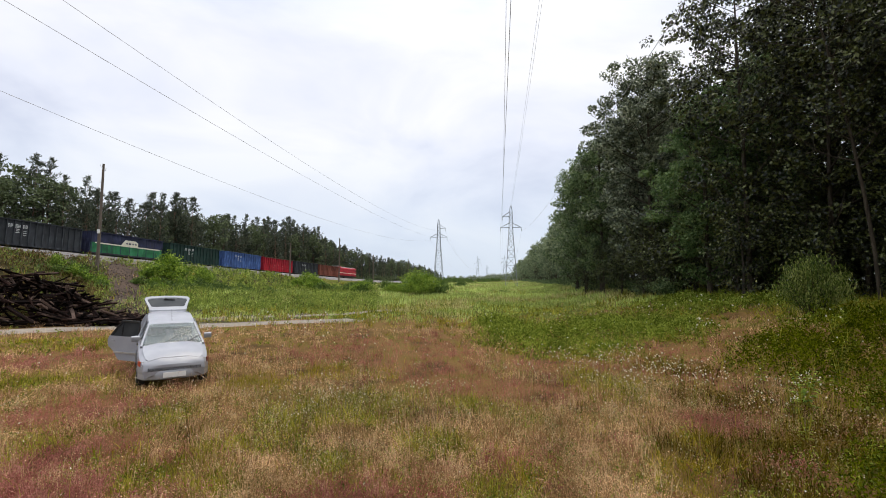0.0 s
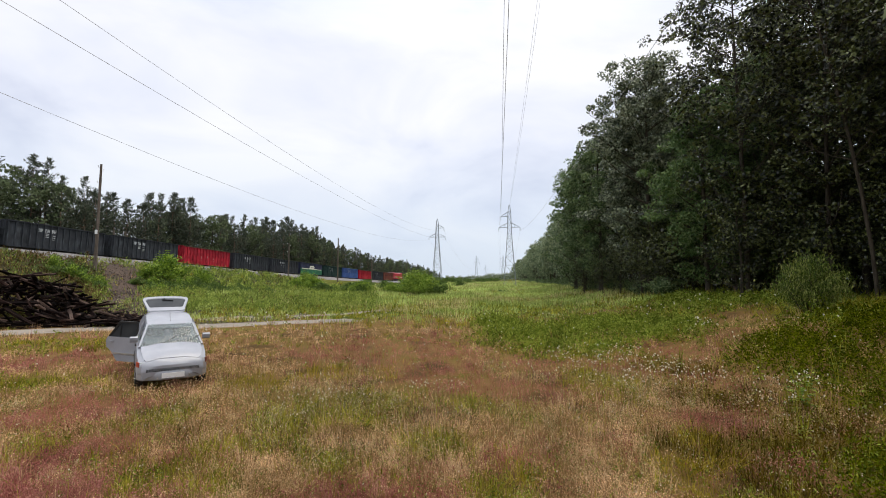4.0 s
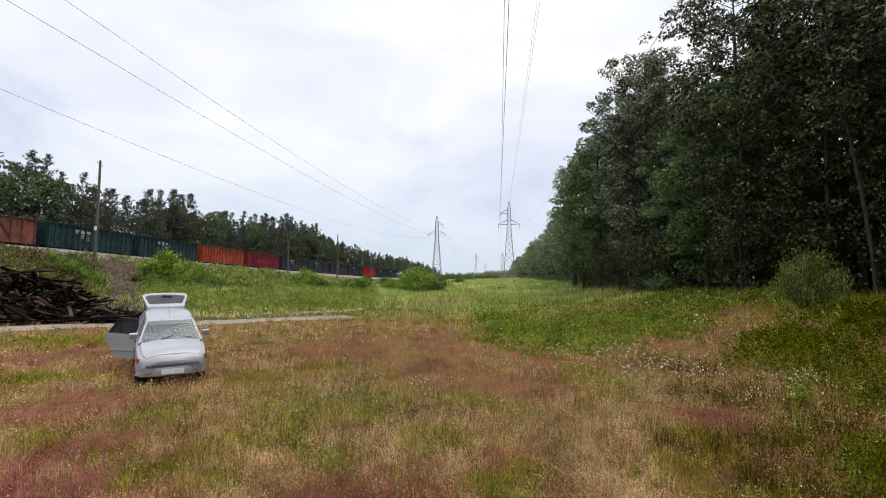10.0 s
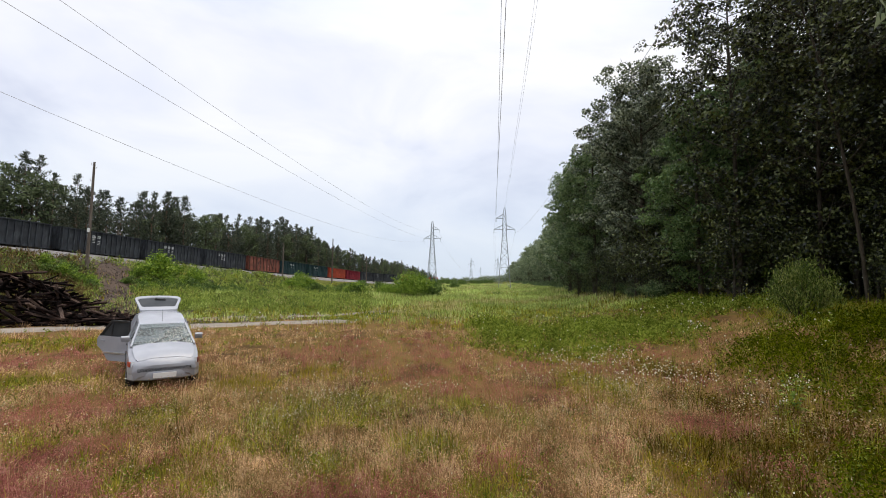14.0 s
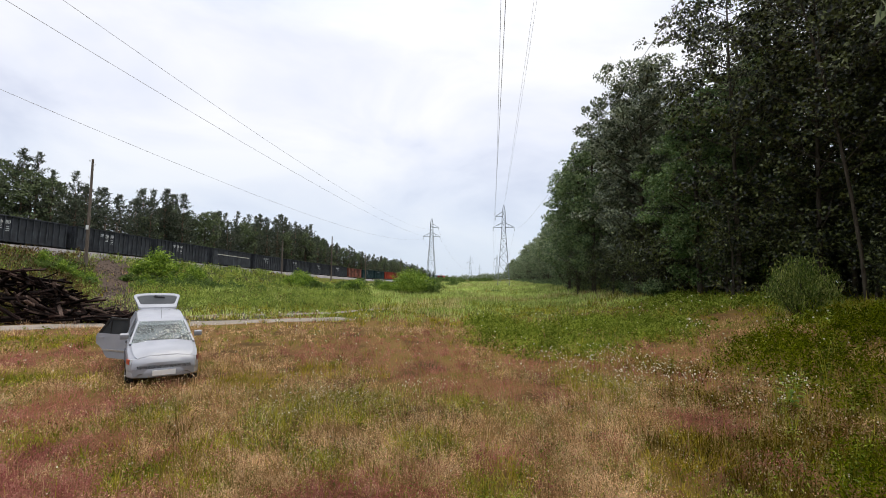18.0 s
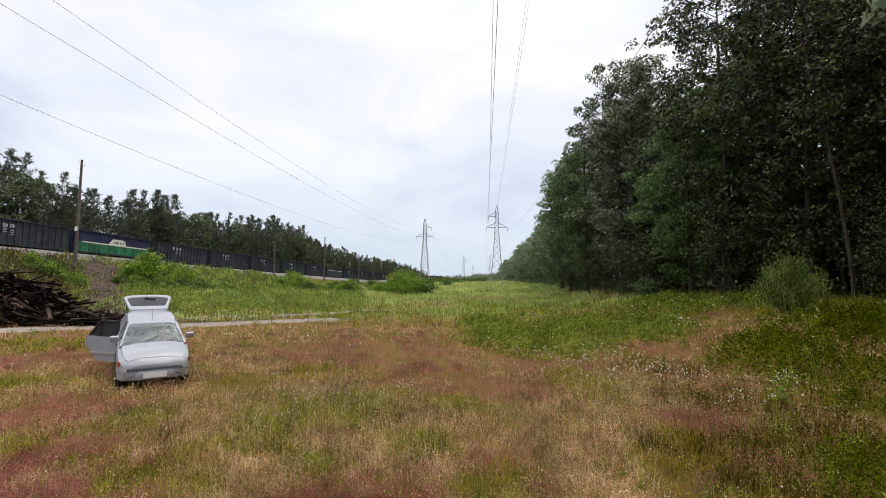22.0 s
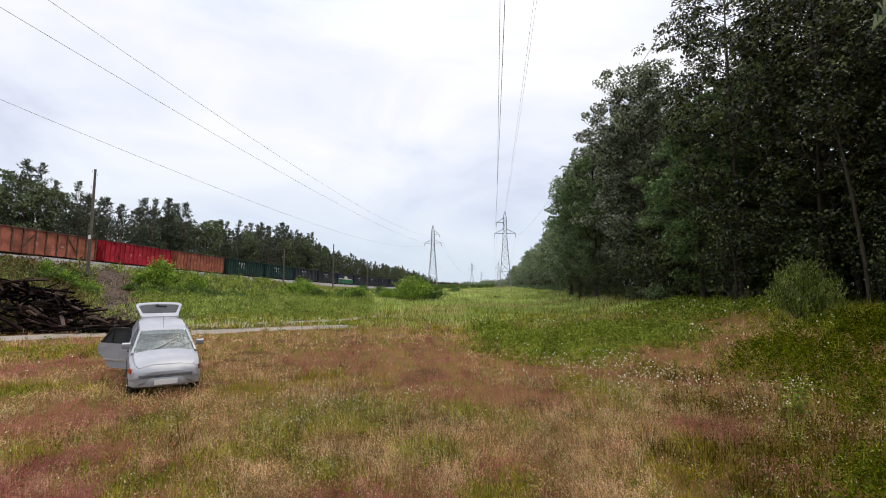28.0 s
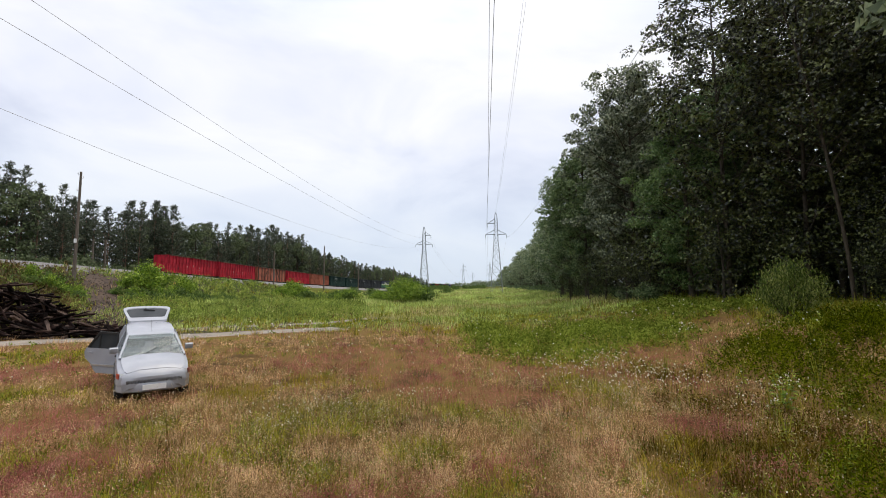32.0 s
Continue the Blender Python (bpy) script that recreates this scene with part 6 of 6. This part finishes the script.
def build_car():
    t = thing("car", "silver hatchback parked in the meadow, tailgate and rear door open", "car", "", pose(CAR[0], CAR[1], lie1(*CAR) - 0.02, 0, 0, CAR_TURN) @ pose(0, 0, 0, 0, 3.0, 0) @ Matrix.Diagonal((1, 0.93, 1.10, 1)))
    P = M["silver"]
    # lower shell: cross-sections from the tail to the nose
    secs = []
    for x, w, zb, belt, crown in ((-2.16, 0.70, 0.42, 0.78, 0.80), (-2.08, 0.80, 0.32, 0.86, 0.88), (-1.7, 0.845, 0.28, 0.93, 0.94), (-0.6, 0.85, 0.26, 0.92, 0.93), (0.6, 0.85, 0.26, 0.90, 0.92), (1.10, 0.845, 0.26, 0.88, 0.95), (1.6, 0.835, 0.27, 0.80, 0.90), (1.95, 0.80, 0.30, 0.72, 0.82), (2.12, 0.72, 0.34, 0.66, 0.74), (2.19, 0.60, 0.42, 0.60, 0.64)):
        secs.append([Vector((x, y, z)) for y, z in ((-w * 0.9, zb), (-w, zb + 0.16), (-w * 1.005, (zb + belt) / 2), (-w * 0.97, belt - 0.03), (-w * 0.90, belt + 0.02), (-w * 0.45, crown), (w * 0.45, crown), (w * 0.90, belt + 0.02), (w * 0.97, belt - 0.03), (w * 1.005, (zb + belt) / 2), (w, zb + 0.16), (w * 0.9, zb))])
    g = Geo().loft(secs)
    body = part("body", g, P, t, soft=32)
    # roof and pillars
    secs = []
    for x, w, z in ((-1.72, 0.55, 1.40), (-1.55, 0.57, 1.435), (-0.8, 0.595, 1.445), (0.0, 0.595, 1.41), (0.36, 0.575, 1.36), (0.45, 0.56, 1.33)):
        secs.append([Vector((x, y, q)) for y, q in ((-w - 0.03, z - 0.075), (-w, z - 0.03), (-w * 0.6, z), (w * 0.6, z), (w, z - 0.03), (w + 0.03, z - 0.075), (w * 0.9, z - 0.09), (-w * 0.9, z - 0.09))])
    part("roof", Geo().loft(secs), P, t, soft=40)
    for sy in (-1, 1):
        for nm, a, b, wd in (("windscreen_pillar", (1.22, 0.76, 0.90), (0.42, 0.575, 1.32), 0.065), ("middle_pillar", (-0.22, 0.80, 0.90), (-0.30, 0.61, 1.33), 0.10), ("rear_pillar", (-1.75, 0.78, 0.92), (-1.62, 0.57, 1.32), 0.16)):
            part(nm, Geo().beam((a[0], sy * a[1], a[2]), (b[0], sy * b[1], b[2]), 0.05, wd), P, t)
        part("front_side_window", slab([(1.12, sy * 0.775, 0.91), (-0.18, sy * 0.80, 0.92), (-0.26, sy * 0.61, 1.31), (0.40, sy * 0.59, 1.30)], (0, -sy, 0.4), 0.008), M["clear"], t, "clear side glass")
        if sy > 0:
            part("rear_side_window", slab([(-0.28, sy * 0.80, 0.92), (-1.66, sy * 0.79, 0.93), (-1.55, sy * 0.59, 1.30), (-0.34, sy * 0.61, 1.31)], (0, -sy, 0.4), 0.008), M["clear"], t, "clear side glass")
        mir = Geo()
        mir.loft([[Vector((x, sy * (0.80 + k), z)) for x, z in ((0.92, 1.01), (0.98, 1.00), (1.02, 1.04), (1.02, 1.11), (0.98, 1.14), (0.92, 1.13))] for k in (0.0, 0.05, 0.17, 0.19)])
        part("mirror", mir, P, t, soft=50)
        part("headlight", slab([(2.07, sy * 0.34, 0.58), (2.00, sy * 0.74, 0.60), (1.98, sy * 0.74, 0.71), (2.05, sy * 0.34, 0.70)], (1, 0, 0.1), 0.06), M["lamp_glass"], t, "clear headlamp glass")
        part("indicator", slab([(1.99, sy * 0.75, 0.60), (1.86, sy * 0.80, 0.61), (1.85, sy * 0.80, 0.70), (1.98, sy * 0.75, 0.70)], (0.5, sy, 0), 0.03), PAINT["orange"], t, "amber lens")
        part("side_moulding", Geo().box((0.2, sy * 0.86, 0.56), (2.4, 0.03, 0.05)), M["car_black"], t)
        part("door_handle", Geo().box((-0.02, sy * 0.85, 0.79), (0.16, 0.03, 0.035)), M["car_black"], t)
        for x in (1.32, -1.28):
            w = Geo()
            w.loft([[Vector((r * math.cos(a), y, r * math.sin(a))) for a in (2 * math.pi * k / 22 for k in range(22))] for r, y in ((0.19, -0.09), (0.28, -0.10), (0.30, -0.07), (0.30, 0.07), (0.28, 0.10), (0.19, 0.09))])
            wh = part("wheel", w, M["tyre"], t, "black rubber tyre", pose(x, sy * 0.745, 0.30), soft=40)
            rm = Geo()
            rm.tube([(0, sy * 0.02, 0), (0, sy * 0.085, 0)], 0.19, 18)
            for k in range(5):
                a = 2 * math.pi * k / 5
                rm.box((0.1 * math.cos(a), sy * 0.095, 0.1 * math.sin(a)), (0.14, 0.02, 0.05), Matrix.Rotation(-a, 3, "Y"))
            part("rim", rm, M["rim"], wh, "alloy rim")
    part("windscreen", slab([(1.24, -0.74, 0.93), (1.24, 0.74, 0.93), (0.43, 0.55, 1.335), (0.43, -0.55, 1.335)], (-0.4, 0, -0.8), 0.01), M["clear"], t, "clear windscreen glass")
    bn = Geo()
    bn.loft([[Vector((x, y, z)) for y, z in ((-w, zz), (-w * 0.5, zz + 0.055), (w * 0.5, zz + 0.055), (w, zz), (w * 0.98, zz - 0.03), (-w * 0.98, zz - 0.03))] for (x, w, zz) in ((1.24, 0.72, 0.925), (1.5, 0.725, 0.885), (1.8, 0.70, 0.83), (1.99, 0.66, 0.765), (2.06, 0.60, 0.725)) for z in (0,)])
    part("bonnet", bn, P, t, soft=50)
    part("grille", Geo().box((2.10, 0, 0.645), (0.05, 0.62, 0.10)), M["car_black"], t)
    part("front_bumper", Geo().loft([[Vector((x, y, z)) for x, z in ((x0, 0.30), (x0 + 0.07, 0.33), (x0 + 0.09, 0.44), (x0 + 0.05, 0.53), (x0, 0.55))] for y, x0 in ((-0.82, 1.80), (-0.70, 2.02), (-0.35, 2.13), (0.35, 2.13), (0.70, 2.02), (0.82, 1.80))]), P, t, soft=40)
    part("number_plate", Geo().box((2.235, 0, 0.42), (0.015, 0.52, 0.11)), M["white"], t, "blank white plate")
    for y in (-0.3, 0.28):
        part("wiper", Geo().beam((1.26, y, 0.955), (0.98, y + 0.42, 1.085), 0.015), M["car_black"], t)
    part("roof_aerial", Geo().tube([(0.30, 0.0, 1.38), (-0.05, 0.0, 1.62)], 0.004, 5), M["car_black"], t)
    # cabin
    part("dashboard", Geo().box((0.95, 0, 0.86), (0.45, 1.35, 0.16)), M["car_black"], t)
    part("steering_wheel", Geo().tube([(0.62 + 0.08 * math.sin(a), 0.36 + 0.18 * math.cos(a), 0.90 + 0.17 * math.sin(a)) for a in (2 * math.pi * k / 16 for k in range(17))], 0.014, 6), M["car_black"], t)
    for y in (-0.36, 0.36):
        s = Geo()
        s.loft([[Vector((x, y + a, z)) for a in (-0.24, -0.2, 0.2, 0.24)] for x, z in ((0.25, 0.50), (0.20, 0.62), (-0.22, 0.60), (-0.35, 1.12), (-0.45, 1.10), (-0.36, 0.50))], closed=False)
        part("front_seat", s, M["seat"], t)
        part("headrest", Geo().box((-0.43, y, 1.22), (0.09, 0.27, 0.15), taper=0.85), M["seat"], t)
    part("rear_seat", Geo().box((-1.05, 0, 0.62), (0.5, 1.3, 0.2)).box((-1.32, 0, 0.85), (0.14, 1.3, 0.5)), M["seat"], t)
    # open tailgate, hinged on the roof's rear edge
    hx, hz = -1.70, 1.40
    ang = radians(21)

    def gate(l, y, o=0.0):
        return Vector((hx - l * math.cos(ang) - o * math.sin(ang), y, hz + l * math.sin(ang) - o * math.cos(ang) * -1))

    L = 0.96
    frame_ = Geo()
    half_rim = [(0.0, 0.48), (0.04, 0.545), (0.25, 0.58), (0.50, 0.635), (0.66, 0.675), (0.75, 0.685), (0.82, 0.66), (0.87, 0.60), (0.90, 0.48), (0.925, 0.25)]
    half_hole = [(0.22, 0.44), (0.24, 0.485), (0.33, 0.515), (0.50, 0.555), (0.62, 0.59), (0.69, 0.60), (0.74, 0.58), (0.775, 0.53), (0.805, 0.43), (0.83, 0.22)]
    rim = [(l, -y) for l, y in half_rim] + [(0.93, 0.0)] + half_rim[::-1] + [(0.0, 0.0)]
    hole = [(l, -y) for l, y in half_hole] + [(0.835, 0.0)] + half_hole[::-1] + [(0.22, 0.0)]
    frame_.loft([[gate(*p, o) for p, o in ((r, 0.0), (r, 0.06), (h, 0.05), (h, 0.0))] for r, h in zip(rim + rim[:1], hole + hole[:1])], caps=False)
    tail = part("tailgate", frame_, P, t, "open tailgate frame", soft=35)
    part("rear_window", slab([gate(*p, 0.02) for p in hole], (0.6, 0, 0.7), 0.008), M["car_glass"], tail, "dark rear glass")
    part("rear_wiper", Geo().beam(gate(0.70, -0.10, 0.05), gate(0.66, 0.22, 0.05), 0.02, 0.03).beam(gate(0.80, -0.04, 0.05), gate(0.70, -0.10, 0.05), 0.03, 0.03), M["car_black"], tail, "black rear wiper")
    for sy in (-1, 1):
        part("gas_strut", Geo().tube([(-1.78, sy * 0.66, 0.98), gate(0.42, sy * 0.60)], 0.012, 6), M["car_black"], t)
        part("tail_lamp", Geo().box((-2.08, sy * 0.68, 0.70), (0.08, 0.24, 0.2)), PAINT["red"], t, "red tail lamp")
    # open rear door on the right-hand side
    dm = pose(-0.25, -0.83, 0.0, 0, 0, 46)
    door = part("rear_door", slab([(0, 0, 0.30), (0, 0, 0.91), (-1.02, 0, 0.91), (-1.08, 0, 0.80), (-1.06, 0, 0.64), (-0.98, 0, 0.60), (-0.84, 0, 0.50), (-0.74, 0, 0.36), (-0.66, 0, 0.30)], (0, 1, 0), 0.07), P, t, "open silver rear door", dm)
    part("window_frame", Geo().beam((0.0, 0.03, 0.90), (-0.02, 0.06, 1.30), 0.05, 0.05).beam((-0.02, 0.06, 1.30), (-0.62, 0.06, 1.30), 0.045, 0.045).beam((-0.62, 0.06, 1.30), (-0.98, 0.03, 0.91), 0.045, 0.045).beam((-0.58, 0.05, 1.29), (-0.60, 0.03, 0.91), 0.03, 0.03), M["car_black"], door, "black window frame")
    part("door_glass", slab([(-0.02, 0.035, 0.91), (-0.96, 0.035, 0.91), (-0.62, 0.06, 1.29), (-0.03, 0.06, 1.29)], (0, 1, 0), 0.008), M["car_glass"], door, "tinted door glass")
    part("door_handle", Geo().box((-0.88, -0.015, 0.80), (0.15, 0.03, 0.035)), P, door)
    part("moulding", Geo().box((-0.44, -0.012, 0.50), (0.78, 0.025, 0.035)), M["rim"], door, "grey rubbing strip")


build_car()


# ================= single tall weeds =================
def tall_weed(x, y, h, seed):
    rnd = random.Random(seed)
    t = thing("weed_plant", "tall leafy green weed standing in the meadow", "plant", "tall weeds of the meadow", pose(x, y, lie1(x, y) - 0.03, 0, 0, rnd.uniform(0, 360)))
    g, lv = Geo(), Geo()
    for k in range(4):
        a = rnd.uniform(0, 6.28)
        hh = h * rnd.uniform(0.65, 1.0)
        tip = Vector((math.cos(a) * hh * 0.2, math.sin(a) * hh * 0.2, hh))
        g.tube([(0, 0, 0), tip * 0.5 + Vector((0, 0, hh * 0.05)), tip], [0.010, 0.008, 0.003], 5)
        for j in range(13):
            f = 0.12 + 0.88 * j / 13
            p = tip * f
            b = j * 2.4 + rnd.uniform(-0.4, 0.4)
            ln = (0.20 - 0.12 * f) * rnd.uniform(0.8, 1.3) * h
            d = Vector((math.cos(b), math.sin(b), 0.25))
            s = Vector((-math.sin(b), math.cos(b), 0)) * ln * 0.22
            e = p + d * ln - Vector((0, 0, ln * 0.3))
            m = p + d * ln * 0.5
            lv.add([p, m + s, e, m - s, m - Vector((0, 0, ln * 0.06))], [(0, 1, 4), (1, 2, 4), (2, 3, 4), (3, 0, 4)])
    part("stem", g, M["grass_green"], t)
    tagged(part("foliage", lv, M["bush"] if h > 1.1 else M["herb"], t), kind="stuff")


def build_weeds():
    rnd = random.Random(3)
    for x, y, h in ((7.25, 9.7, 1.2), (7.45, 9.9, 1.12), (6.9, 9.6, 0.8), (8.3, 9.4, 0.9), (9.1, 11.0, 1.0), (10.0, 12.2, 1.05), (8.2, 12.4, 0.9), (11.4, 13.5, 1.0), (6.0, 8.0, 0.6), (5.6, 6.4, 0.6), (6.2, 6.9, 0.65), (4.9, 5.8, 0.5),
                     (10.8, 15.5, 1.0), (12.6, 15.4, 1.1), (7.2, 14.6, 0.8), (5.2, 17.5, 0.8), (6.6, 18.4, 0.85), (3.9, 18.0, 0.75), (3.4, 26.0, 0.9), (4.3, 26.5, 1.0), (2.6, 25.5, 0.85), (9.5, 17.5, 0.9), (13.4, 18.8, 1.1), (-5.0, 6.6, 0.4)):
        tall_weed(x, y, h, rnd.randrange(10000))


build_weeds()


# ================= rubble on the bare bank =================
def build_rubble():
    rs = np.random.RandomState(12)
    n = 9000
    y = rs.uniform(26, 62, n)
    x = y * rs.uniform(-0.82, -0.66, n)
    keep = rs.uniform(size=n) < earth_mask(x, y) * slow(x, y, 1.5, 8.0)
    x, y = x[keep], y[keep]
    s = rs.uniform(0.04, 0.16, len(x)) ** 1.2
    ctr = np.stack([x, y, lie(x, y) + s * 0.2], 1)
    oct_ = np.array([(1, 0, 0), (-1, 0, 0), (0, 1, 0), (0, -1, 0), (0, 0, 0.7), (0, 0, -0.7)])
    v = ctr[:, None, :] + oct_[None] * s[:, None, None] * rs.uniform(0.6, 1.4, (len(x), 6, 3)) + rs.normal(size=(len(x), 6, 3)) * s[:, None, None] * 0.15
    tri = np.array([(0, 2, 4), (2, 1, 4), (1, 3, 4), (3, 0, 4), (2, 0, 5), (1, 2, 5), (3, 1, 5), (0, 3, 5)])
    f = (np.arange(len(x))[:, None, None] * 6 + tri[None]).reshape(-1, 3)
    M["rubble"] = mat("broken_rubble", [(0.022, 0.015, 0.011), (0.050, 0.035, 0.025), (0.12, 0.092, 0.070)], 2, 0.95, island=0.8)
    ob = new("rubble", array_mesh("rubble", v.reshape(-1, 3), f, M["rubble"]))
    tagged(ob, "brown broken stones and clods on the bare bank", "rubble", kind="stuff")


build_rubble()

# ================= movement =================
motions()
